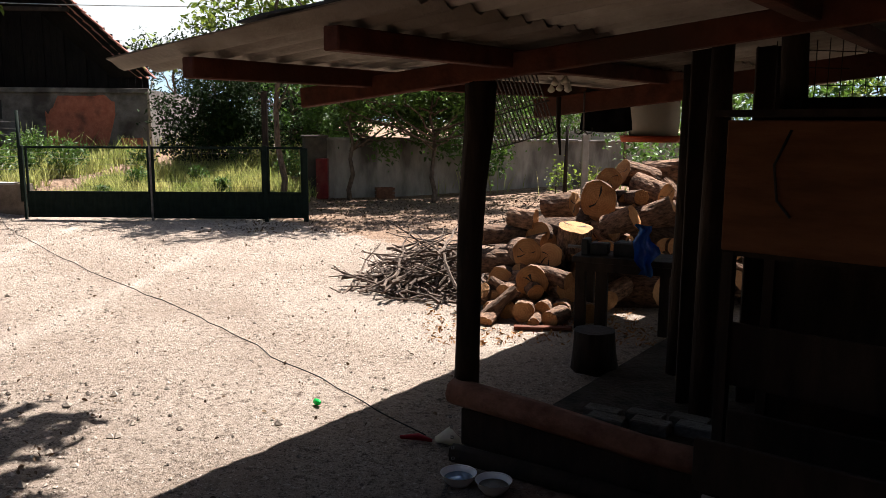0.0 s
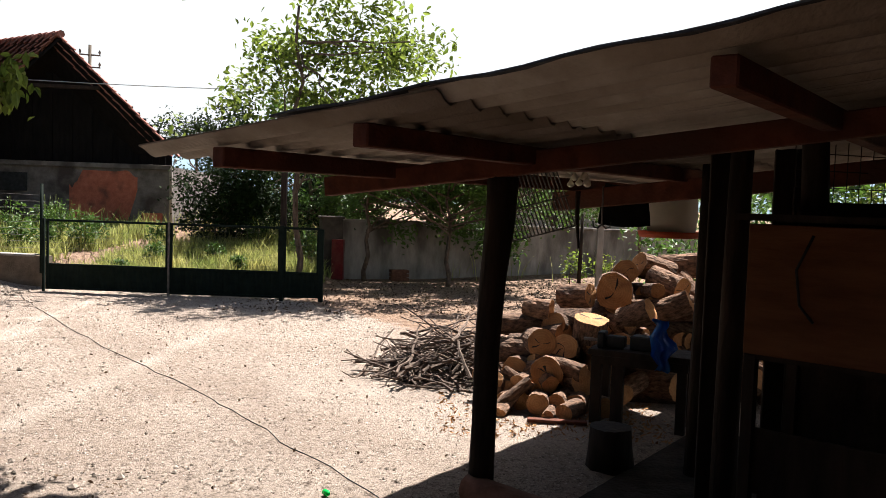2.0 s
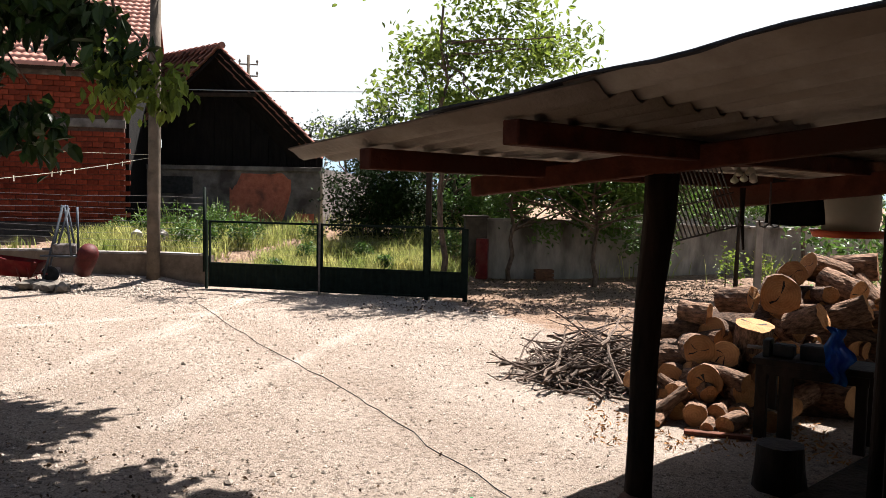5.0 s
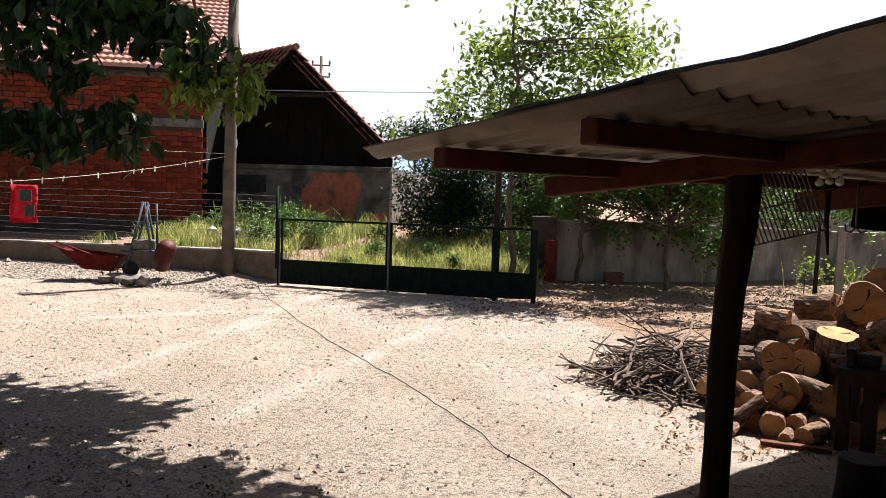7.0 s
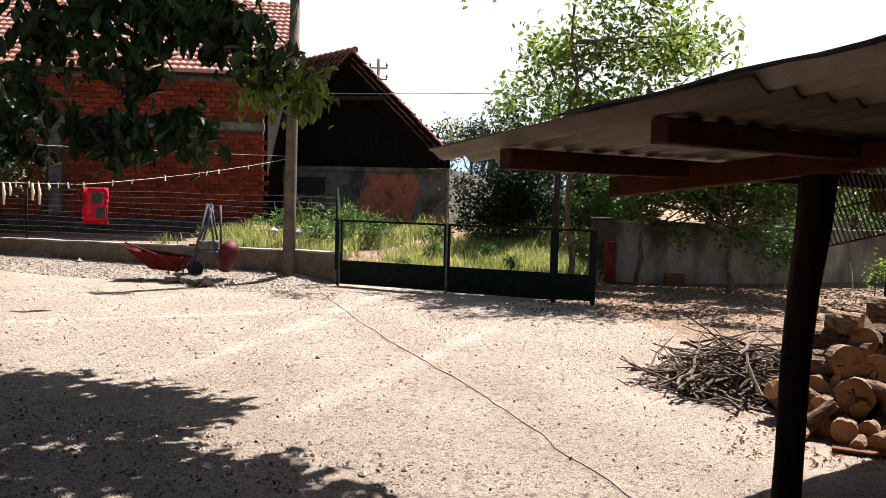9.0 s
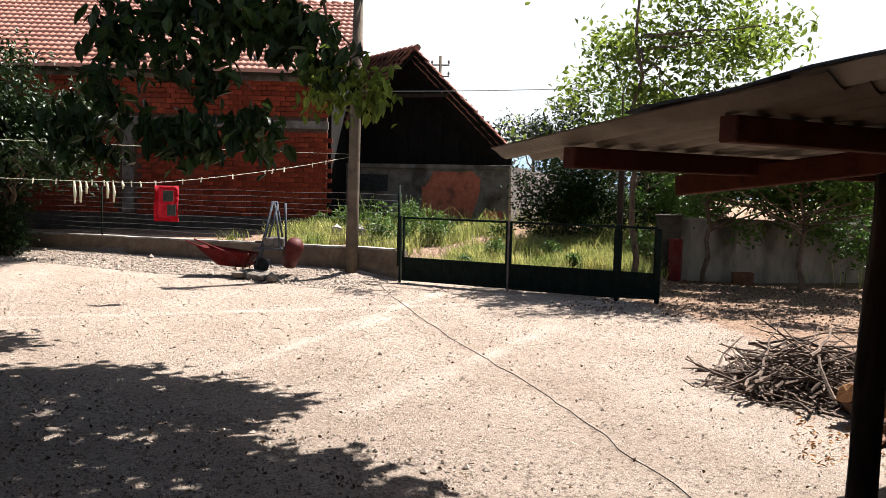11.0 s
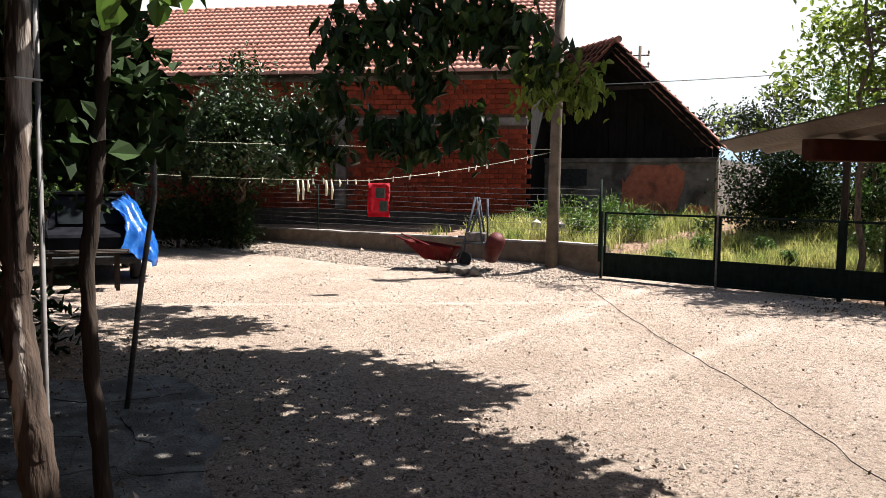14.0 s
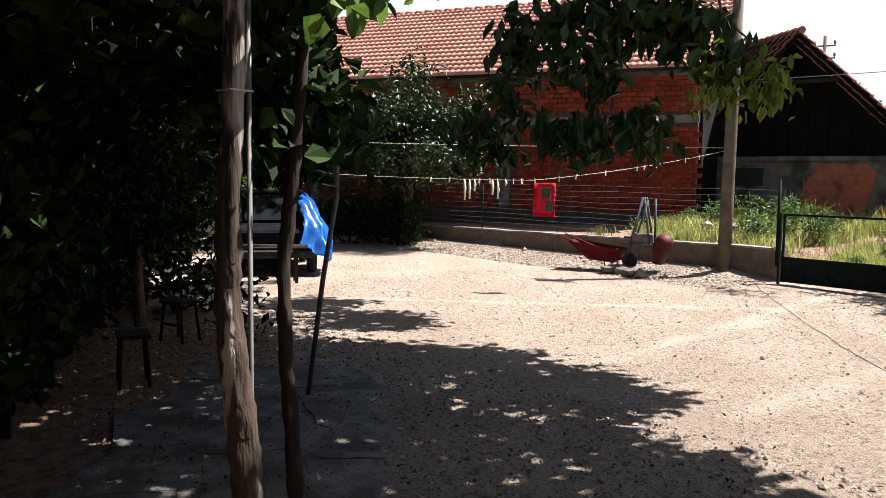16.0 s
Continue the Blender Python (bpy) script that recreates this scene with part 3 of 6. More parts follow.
# roof: waved tiles in rows
def tiled_roof(x0, x1, eave, run, rise, rows, wave, mat, name, parent):
    verts, faces = [], []
    xs = np.arange(x0, x1 + 1e-6, wave / 4)
    for r in range(rows):
        f0, f1 = r / rows, (r + 1.12) / rows
        lift0, lift1 = 0.075, 0.0
        o = len(verts)
        for f, l in ((f0, lift0), (f1, lift1)):
            for x in xs:
                h = 0.02 * math.cos(2 * math.pi * (x - x0) / wave)
                verts.append((x, eave[0] - run * f, eave[1] + rise * f + h + l))
        for x in xs:                                     # front edge of the row
            verts.append((x, eave[0] - run * f0 + 0.004, eave[1] + rise * f0 - 0.03))
        w = len(xs)
        faces += [(o + i, o + i + 1, o + w + i + 1, o + w + i) for i in range(w - 1)]
        faces += [(o + 2 * w + i, o + 2 * w + i + 1, o + i + 1, o + i) for i in range(w - 1)]
    ob = from_arrays(name, verts, faces, mat, parent, smooth=True)
    return tagged(ob, kind="stuff")


RUN, RISE = 4.2, 2.75
roof = part("roof", box(bmesh.new(), (0, 0, 0), (L1 + 0.8, math.hypot(RUN, RISE), 0.1), Matrix.Translation((L1 / 2 - 0.1, 0.35 - RUN / 2, 4.86 + RISE / 2)) @ Matrix.Rotation(-math.atan2(RISE, RUN), 4, "X")), DARKWOOD, house, "timber roof deck")
part("back_slope", box(bmesh.new(), (0, 0, 0), (L1 + 0.8, math.hypot(RUN, RISE), 0.1), Matrix.Translation((L1 / 2 - 0.1, 0.35 - RUN * 1.5, 4.86 + RISE / 2)) @ Matrix.Rotation(math.atan2(RISE, RUN), 4, "X")), OLD_TILE, house)
tiled_roof(-0.5, L1 + 0.2, (0.42, 4.93), RUN + 0.07, RISE + 0.05, 17, 0.19, TILE, "tiles", roof)
cap = mesh_of("ridge_cap", tube(bmesh.new(), [(0, 0, 0), (0.4, 0, 0)], [0.1, 0.12], 8), TILE)
for k in range(int((L1 + 0.6) / 0.38)):
    ob = new("ridge_cap", cap)
    ob.parent, ob.location = roof, (-0.4 + 0.38 * k, 0.35 - RUN, 4.94 + RISE)

# second, older house: dark open gable over a patched wall
old = thing("old_barn", "old barn with open dark gable and patched wall", "barn", pose(-3.0, 7.75, 0, 0, 0, 8))
BW = 5.5                                                  # gable width; local x runs left from the right corner
part("wall", box(bmesh.new(), (-BW / 2, 0.15, 1.3), (BW, 0.3, 2.6)), BARN_WALL, old, "grey peeling plaster wall")
part("side_wall", box(bmesh.new(), (-0.15, 4.3, 1.3), (0.3, 8.0, 2.6)), BARN_WALL, old)
part("wall_plate", box(bmesh.new(), (-BW / 2, -0.02, 2.56), (BW + 0.1, 0.12, 0.13)), BARN_WALL, old, bevel=0.01)
bm = bmesh.new()
n_ = 26
prev = None
rp = random.Random(5)
for i in range(n_ + 1):
    x = -0.85 - 1.8 * i / n_
    lo = 1.05 + 0.25 * noise.noise((x * 2.1, 0, 1)) if i not in (0, n_) else 1.2
    hi = 2.42 + 0.05 * noise.noise((x * 3, 5, 1))
    if i < 4:
        lo, hi = lo + 0.22 * (4 - i) * (0.6 + rp.random() * 0.4), hi - 0.05 * (4 - i) * rp.random()
    if i > n_ - 5:
        hi, lo = hi - 0.16 * (i - n_ + 5) * (0.5 + rp.random() * 0.5), lo - 0.08 * rp.random()
    cur = [bm.verts.new((x, -0.02, lo)), bm.verts.new((x, -0.02, hi)), bm.verts.new((x, 0.02, hi)), bm.verts.new((x, 0.02, lo))]
    if prev:
        for j in range(4):
            bm.faces.new((prev[j], cur[j], cur[(j + 1) % 4], prev[(j + 1) % 4]))
    prev = cur
part("clay_patch", bm, RED_PLASTER, old, "bare red clay patch where plaster fell")
part("clay_patch", box(bmesh.new(), (-0.45, -0.012, 1.0), (0.55, 0.03, 0.6)), RED_PLASTER, old)
part("window_opening", box(bmesh.new(), (-4.2, -0.005, 2.05), (0.9, 0.04, 0.5)), RUBBER, old, "dark unglazed opening")
# gable planks, set back, near-black for the shade under the roof
APEX, EAVE = 5.8, 3.05
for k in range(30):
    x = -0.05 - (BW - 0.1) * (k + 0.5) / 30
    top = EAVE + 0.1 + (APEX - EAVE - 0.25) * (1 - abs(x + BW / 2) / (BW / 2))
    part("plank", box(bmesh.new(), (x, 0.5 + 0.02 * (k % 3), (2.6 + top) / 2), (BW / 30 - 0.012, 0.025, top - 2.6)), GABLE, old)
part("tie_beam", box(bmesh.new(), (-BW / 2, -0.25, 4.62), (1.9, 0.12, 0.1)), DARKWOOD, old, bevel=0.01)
# near-black backing added to close the bright gaps between planks
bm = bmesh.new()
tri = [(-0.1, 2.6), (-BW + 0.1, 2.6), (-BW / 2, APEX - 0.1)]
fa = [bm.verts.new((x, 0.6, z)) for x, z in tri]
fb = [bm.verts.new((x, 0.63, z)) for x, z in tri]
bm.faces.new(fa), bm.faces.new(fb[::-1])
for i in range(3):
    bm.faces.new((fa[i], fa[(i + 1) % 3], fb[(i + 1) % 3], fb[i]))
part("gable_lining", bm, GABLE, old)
BACK = Vector((-6.0, 4.6, 0))
tile = mesh_of("roof_tile", box(bmesh.new(), (0, 0, 0), (0.34, 0.24, 0.035)), OLD_TILE)
for sx in (1, -1):
    apex = Vector((-BW / 2, -0.45, APEX + 0.05))
    foot = Vector((-BW / 2 + sx * (BW / 2 + 0.22), -0.45, EAVE - 0.1))
    bm = bmesh.new()
    q = [apex, foot, foot + BACK, apex + BACK]
    hi = [bm.verts.new(p + Vector((0, 0, 0.05))) for p in q]
    lo = [bm.verts.new(p - Vector((0, 0, 0.03))) for p in q]
    bm.faces.new(hi), bm.faces.new(lo[::-1])
    for i in range(4):
        bm.faces.new((hi[i], hi[(i + 1) % 4], lo[(i + 1) % 4], lo[i]))
    slope = part("roof", bm, GABLE, old, "sagging timber roof deck")
    down = (foot - apex)
    n_rows = int(down.length / 0.28)
    rot = Matrix.Rotation(sx * math.atan2(apex.z - foot.z, abs(foot.x - apex.x)), 4, "Y")
    for r in range(n_rows + 1):
        for c in range(3 if sx > 0 else 12):
            ob = new("roof_tile", tile)
            ob.parent = slope
            p = apex + down * ((r + 0.3) / n_rows) + BACK.normalized() * (0.1 + 0.3 * c) + Vector((0, rp.uniform(-.02, .02), 0.09 + rp.uniform(0, .03)))
            ob.matrix_basis = Matrix.Translation(p) @ rot @ Matrix.Rotation(sx * -0.08 + rp.uniform(-.06, .06), 4, "Y") @ Matrix.Rotation(rp.uniform(-.1, .1) + (0.0 if sx > 0 else 0.2), 4, "Z")
for k in range(12):
    part("ridge_cap", tube(bmesh.new(), [tuple(apex + BACK.normalized() * (0.32 * k - .05) + Vector((0, 0, 0.12))), tuple(apex + BACK.normalized() * (0.32 * k + 0.32) + Vector((0, 0, 0.1)))], [0.1, 0.085], 7), OLD_TILE, old)
part("drainpipe", tube(bmesh.new(), [(0.06, -0.1, 0.2), (0.06, -0.1, 2.5), (0.2, -0.15, 2.8)], 0.045, 8), CONCRETE, old)

# pale far house between trees
fh = thing("far_house", "pale plastered house far behind trees", "house", pose(9.0, 17, 0.4, 0, 0, -12))
part("wall", box(bmesh.new(), (0, 0, 1.4), (7, 5, 2.8)), PLASTER, fh)
part("roof", box(bmesh.new(), (0, -1.6, 3.5), (7.6, 4.0, 0.12), Matrix.Translation((0, 0, 0)) @ Matrix.Translation((0, -1.6, 3.5)) @ Matrix.Rotation(0.45, 4, "X") @ Matrix.Translation((0, 1.6, -3.5))), OLD_TILE, fh)
part("roof", box(bmesh.new(), (0, 1.6, 3.5), (7.6, 4.0, 0.12), Matrix.Translation((0, 1.6, 3.5)) @ Matrix.Rotation(-0.45, 4, "X") @ Matrix.Translation((0, -1.6, -3.5))), OLD_TILE, fh)
sh = thing("small_white_shed", "small pale shed beyond the gate", "shed", pose(-1.9, 12.5, 0.5, 0, 0, 0))
part("wall", box(bmesh.new(), (0, 0, 0.55), (2.2, 2, 1.1)), PLASTER, sh)
part("window", box(bmesh.new(), (0.2, -1.01, 0.7), (0.6, 0.04, 0.4)), RUBBER, sh)

# bright haze all round the horizon: a glowing ring added to whiten the sky
HAZE = bpy.data.materials.new("sky_haze")
HAZE.use_nodes = True
hz = HAZE.node_tree
hz.nodes.remove(hz.nodes["Principled BSDF"])
em = hz.nodes.new("ShaderNodeEmission")
em.inputs["Color"].default_value, em.inputs["Strength"].default_value = (0.93, 0.98, 1.0, 1), 0.29
hz.links.new(em.outputs[0], hz.nodes["Material Output"].inputs["Surface"])
vs, fs = [], []
for i in range(96):
    a_ = 2 * math.pi * i / 96
    vs += [(2600 * math.sin(a_), 2600 * math.cos(a_), z_) for z_ in (-30, 860)]
    fs.append((2 * i, (2 * i + 2) % 192, (2 * i + 3) % 192, 2 * i + 1))
tagged(from_arrays("backdrop_haze", vs, fs, HAZE), "glowing ring added for the white hazy sky along the horizon", "sky", kind="structure")

# hills far behind, haze put into their pale blue colour
HILL = material("haze_tinted_hill", (0.1, 0.145, 0.18), (0.17, 0.22, 0.255), 0.01, 1.0, 0, 10, gloss=0.0)
vs, fs = [], []
for i in range(61):
    a_ = radians(-120 + 240 * i / 60)
    x_, y_ = 900 * math.sin(a_), 900 * math.cos(a_)
    h_ = 55 + 40 * noise.noise((i * 0.21, 0, 0)) + 12 * noise.noise((i * 0.9, 3, 0))
    vs += [(x_, y_, -5), (x_ * 1.25, y_ * 1.25, max(20, h_)), (x_ * 1.6, y_ * 1.6, -5)]
    if i:
        o = 3 * i
        fs += [(o - 3, o, o + 1, o - 2), (o - 2, o + 1, o + 2, o - 1)]
tagged(from_arrays("backdrop_hills", vs, fs, HILL, None, True), "hills on the horizon tinted pale blue for haze", "hills", kind="structure")

# ---- open shed ----
TIP = Vector((3.955, -10.52, 2.05))
EAVE_D = Vector((0.575, 0.818, 0))
UP_D = Vector((0.818, -0.575, 0))
SLOPE = 0.105


def shed(perp, along, dz=0.0):
    """A point by metres up the slope from the eave, metres along the eave, and height over the roof sheet."""
    return TIP + UP_D * perp + EAVE_D * along + Vector((0, 0, SLOPE * perp + dz - 0.028 * math.sin(math.pi * min(max(perp, 0), 4.4) / 4.4)))


def beam(name, a, b, w, h, mat, parent, label=""):
    a, b = Vector(a), Vector(b)
    d = b - a
    m = Matrix.Translation((a + b) / 2) @ d.to_track_quat("X", "Z").to_matrix().to_4x4()
    return part(name, box(bmesh.new(), (0, 0, 0), (d.length, w, h), m), mat, parent, label, bevel=0.006)


shed_ob = thing("open_shed", "lean-to shed of rough timber with corrugated sheet roof", "shed")


def sheet(perp0, perp1, along0, along1, lift, mat=None):
    """One corrugated sheet, its waves running up the slope."""
    bm = bmesh.new()
    k = int((along1 - along0) / 0.0295)
    rows = []
    for i in range(k + 1):
        a = along0 + (along1 - along0) * i / k
        wv = 0.024 * math.cos(2 * math.pi * (a - along0) / 0.177)
        rows.append([bm.verts.new(shed(p, a, wv + lift + t)) for p in (perp0, perp1) for t in (0, 0.006)])
    for r, s in zip(rows, rows[1:]):
        for a, b_ in ((0, 2), (3, 1), (2, 3), (1, 0)):
            bm.faces.new((r[a], r[b_], s[b_], s[a])).smooth = True
    return part("roof_sheet", bm, mat or SHEET, shed_ob, "grey-brown corrugated fibre cement sheet")


for p0, p1, lift in ((-0.05, 1.72, -0.012), (1.6, 3.4, 0.0), (3.25, 5.0, 0.012)):
    for k in range(7):
        sheet(0.4 if k == 6 and p0 < 0 else p0, p1, -0.03 + 0.98 * k, 0.98 * k + 0.99, lift + 0.006 * (k % 2))
# torn felt laid on top along the verge
bm = bmesh.new()
prev = None
for i in range(24):
    p = 0.9 + 0.13 * i
    cur = [bm.verts.new(shed(p, a, 0.034 + 0.006 * math.sin(i * 1.3))) for a in (-0.05, 0.5)] + [bm.verts.new(shed(p, a, 0.026 + 0.006 * math.sin(i * 1.3))) for a in (0.5, -0.05)]
    if prev:
        for j in range(4):
            bm.faces.new((prev[j], cur[j], cur[(j + 1) % 4], prev[(j + 1) % 4]))
    prev = cur
part("roofing_felt", bm, FELT, shed_ob, "strip of black roofing felt")
for p in (0.47, 1.32, 2.67, 3.9):
    beam("purlin", shed(p, 0.03, -0.085), shed(p, 5.8, -0.085), 0.08, 0.09, BEAM, shed_ob, "red-brown sawn purlin")
POST_AT = Vector((5.59, -10.1, 0))
beam("rafter", (4.62, -9.55, 1.91), (8.6, -11.95, 2.4), 0.07, 0.11, BEAM, shed_ob, "red-brown sawn rafter")
beam("rafter", shed(0.3, 3.3, -0.2), shed(4.8, 3.3, -0.2), 0.08, 0.14, BEAM, shed_ob)
beam("cross_beam", (5.72, -10.06, 2.06), (8.1, -6.9, 2.2), 0.07, 0.08, BEAM, shed_ob, "dark horizontal timber")
# crooked round posts
def round_post(pts, radii, mat=POST, label="crooked debarked round timber post", nm="post"):
    return part(nm, tube(bmesh.new(), pts, radii, 12, 0.05, rnd=random.Random(7)), mat, shed_ob, label)


round_post([(5.57, -10.1, 0.34), (5.575, -10.1, 0.7), (5.575, -10.1, 1.1), (5.595, -10.1, 1.45), (5.625, -10.1, 1.75), (5.63, -10.1, 1.98)], [0.07, 0.066, 0.066, 0.068, 0.078, 0.08])
round_post([(7.05, -8.75, 0), (7.07, -8.72, 1.0), (7.08, -8.7, 2.2)], [0.07, 0.065, 0.06])
round_post([(6.98, -9.6, 0), (6.98, -9.62, 1.1), (6.99, -9.62, 2.3)], [0.075, 0.07, 0.065])
# near-black boards added to fill the dark beside the hutch
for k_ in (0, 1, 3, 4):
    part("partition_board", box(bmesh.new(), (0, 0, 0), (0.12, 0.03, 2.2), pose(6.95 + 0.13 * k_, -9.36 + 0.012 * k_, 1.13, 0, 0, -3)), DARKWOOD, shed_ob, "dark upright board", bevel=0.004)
round_post([(7.5, -7.6, 0), (7.52, -7.6, 2.15)], [0.06, 0.05])
round_post([(7.0, -10.62, 1.83), (6.99, -10.6, 2.3)], [0.06, 0.055])
round_post([(8.3, -9.2, 0), (8.3, -9.2, 2.4)], [0.06, 0.055])
round_post([(8.9, -8.4, 0), (8.9, -8.4, 2.4)], [0.06, 0.055])
# wire mesh between the back posts, above the hutch
MESH_A, MESH_B = Vector((7.35, -9.45, 0)), Vector((9.5, -8.7, 0))
for k in range(25):
    p = MESH_A.lerp(MESH_B, k / 24)
    part("mesh_wire", tube(bmesh.new(), [p + Vector((0, 0, 1.5)), p + Vector((0, 0, 2.5))], 0.003, 4, caps=False), DARKWOOD, shed_ob)
for k in range(11):
    part("mesh_wire", tube(bmesh.new(), [MESH_A + Vector((0, 0, 1.5 + 0.1 * k)), MESH_B + Vector((0, 0, 1.5 + 0.1 * k))], 0.003, 4, caps=False), DARKWOOD, shed_ob)
# low front of rough boards under the posts
front = thing("plinth_wall", "low rough board and log edging of the shed", "edging")
LOGM = material("red_log", (0.1, 0.045, 0.03), (0.22, 0.11, 0.075), 9, 0.9, 0.6, 30, stretch=(1, 1, 1))
part("edge_log", tube(bmesh.new(), [(5.5, -10.12, 0.36), (5.9, -10.38, 0.33), (6.4, -10.7, 0.28), (6.95, -11.05, 0.27)], [0.075, 0.07, 0.065, 0.06], 10, 0.08, rnd=random.Random(2)), LOGM, front, "reddish bark log")
for k, (z, h) in enumerate(((0.17, 0.2), (-0.02, 0.16))):
    beam("board", (5.55, -10.14, z), (7.7, -11.55, z), 0.04, h, DARKWOOD, front)
part("sill_log", tube(bmesh.new(), [(5.5, -10.2, 0.04), (6.2, -10.66, 0.05), (7.0, -11.2, 0.04)], [0.05, 0.05, 0.05], 8, 0.08, rnd=random.Random(3)), DARKWOOD, front)
# floor sheet added here: shade under the roof is put into its colour
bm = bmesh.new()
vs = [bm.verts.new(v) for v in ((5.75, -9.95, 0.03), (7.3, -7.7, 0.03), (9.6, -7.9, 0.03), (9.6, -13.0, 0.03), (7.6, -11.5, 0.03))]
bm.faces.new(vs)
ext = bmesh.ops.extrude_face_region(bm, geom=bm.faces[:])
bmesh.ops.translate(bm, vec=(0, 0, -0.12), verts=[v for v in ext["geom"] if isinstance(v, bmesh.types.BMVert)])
SHADED_EARTH = material("shade_dark_earth", (0.014, 0.011, 0.009), (0.045, 0.035, 0.028), 7, 0.98, 0.8, 30, gloss=0.1)
solid("shed_floor", bm, SHADED_EARTH, "earth floor sheet added in the shed, darkened for shade", "floor", kind="structure")
# paving blocks inside
for k in range(6):
    x, y = 6.32 + 0.22 * (k % 3) , -10.02 - 0.12 * (k // 3) - 0.06 * (k % 3)
    solid("paving_block", box(bmesh.new(), (0, 0, 0), (0.2, 0.1, 0.06), pose(x, y, 0.2, 0, 0, -32)), SLAB, "dusty grey paving block on the shed sill", "block", "paving blocks", bevel=0.006)
solid("sill_bench", box(bmesh.new(), (0, 0, 0), (0.9, 0.35, 0.17), pose(6.55, -10.1, 0.085, 0, 0, -32)), SHADED_EARTH, "low ledge in the shed, shade put into its colour", "ledge", bevel=0.01)

# rabbit hutch of brown board
hutch = thing("hutch", "brown plywood animal hutch on dark legs in the shed", "hutch", pose(6.72, -10.62, 0, 0, 0, -40))
part("door_panel", box(bmesh.new(), (0.75, 0, 1.5), (1.5, 0.02, 0.58)), HUTCH, hutch, "brown plywood panel", bevel=0.004)
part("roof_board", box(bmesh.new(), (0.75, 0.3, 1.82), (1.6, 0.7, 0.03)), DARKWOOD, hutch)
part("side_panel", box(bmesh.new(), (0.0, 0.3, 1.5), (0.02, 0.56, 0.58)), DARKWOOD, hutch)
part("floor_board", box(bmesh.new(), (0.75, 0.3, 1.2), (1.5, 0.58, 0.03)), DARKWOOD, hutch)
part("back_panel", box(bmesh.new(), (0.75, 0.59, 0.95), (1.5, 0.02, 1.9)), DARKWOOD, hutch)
# near-black colour here stands in for the shade under the hutch
part("lower_panel", box(bmesh.new(), (0.75, 0.05, 0.72), (1.5, 0.02, 0.3)), DARKWOOD, hutch, "dark board, shade put into its colour", bevel=0.004)
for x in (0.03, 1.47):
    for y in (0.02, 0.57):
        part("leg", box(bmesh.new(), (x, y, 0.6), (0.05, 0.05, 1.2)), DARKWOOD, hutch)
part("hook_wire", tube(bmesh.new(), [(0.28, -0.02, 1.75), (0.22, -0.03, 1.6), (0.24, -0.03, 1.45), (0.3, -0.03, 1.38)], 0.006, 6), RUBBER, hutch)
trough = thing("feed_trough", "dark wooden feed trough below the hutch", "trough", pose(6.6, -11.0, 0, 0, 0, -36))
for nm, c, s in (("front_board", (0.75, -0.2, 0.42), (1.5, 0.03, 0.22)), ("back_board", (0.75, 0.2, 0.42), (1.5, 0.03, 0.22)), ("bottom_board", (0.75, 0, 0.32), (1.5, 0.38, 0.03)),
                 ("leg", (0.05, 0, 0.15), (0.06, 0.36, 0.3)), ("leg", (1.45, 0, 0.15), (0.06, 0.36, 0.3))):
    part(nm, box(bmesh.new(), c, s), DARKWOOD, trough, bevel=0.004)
for k, (x, z, w) in enumerate(((0.1, 0.27, 0.1), (0.42, 0.22, 0.1), (0.85, 0.3, 0.09))):
    part("label_card", box(bmesh.new(), (x, -0.225, z), (w, 0.012, 0.07), Matrix.Rotation(0.1 * k, 4, "Y")), PLASTER, trough, "pale scrap of board")

# hanging things under the roof
drinker = thing("poultry_drinker", "hanging poultry drinker, milky dome over red pan", "drinker", pose(6.99, -8.03, 1.56) @ Matrix.Scale(1.18, 4))
part("pan", lathe(bmesh.new(), [(0.1, 0.06), (0.2, 0.06), (0.215, 0.1), (0.19, 0.1), (0.17, 0.08), (0.08, 0.08)], 24), RED_PLASTIC, drinker, "orange-red plastic pan")
part("dome", lathe(bmesh.new(), [(0.15, 0.09), (0.165, 0.2), (0.16, 0.3), (0.13, 0.38), (0.08, 0.42), (0.02, 0.43)], 24), WHITE_PLASTIC, drinker, "milky plastic dome")
part("hanger", tube(bmesh.new(), [(0, 0, 0.42), (0.01, 0, 0.6)], 0.006, 6), STEEL, drinker)
grate = thing("steel_grate", "rusty steel bar grate hanging by a corner", "grate", Matrix.Translation((5.72, -9.05, 1.6)) @ Matrix.Rotation(-0.28, 4, "Y"))
for k in range(19):
    part("bar", tube(bmesh.new(), [(k * 0.024, 0, 0), (k * 0.024 - 0.05, 0, 0.56)], 0.005, 5, caps=False), STEEL, grate)
for z in (0.0, 0.2, 0.55):
    part("cross_bar", tube(bmesh.new(), [(-0.02, -0.006, z), (0.44, -0.006, z)], 0.005, 5), STEEL, grate)
cloth_b = bmesh.new()
rows = []
for i in range(7):
    rows.append([cloth_b.verts.new((6.46 + 0.3 * j / 6 - 0.008 * i * (1 - j / 3), -8.14 + 0.03 * math.sin(j * 1.5 + i * .6), 2.03 - 0.31 * i / 6 - 0.02 * math.sin(j * .5))) for j in range(7)])
for r, s in zip(rows, rows[1:]):
    for j in range(6):
        cloth_b.faces.new((r[j], r[j + 1], s[j + 1], s[j])).smooth = True
bmesh.ops.solidify(cloth_b, geom=cloth_b.faces[:], thickness=0.03)
solid("hanging_bag", cloth_b, RUBBER, "black cloth bag hanging under the roof", "bag")
hook = thing("double_hook", "dark iron double hook hanging under the roof", "hook")
part("rod", tube(bmesh.new(), [(6.42, -8.3, 2.0), (6.42, -8.3, 1.72)], 0.007, 6), STEEL, hook)
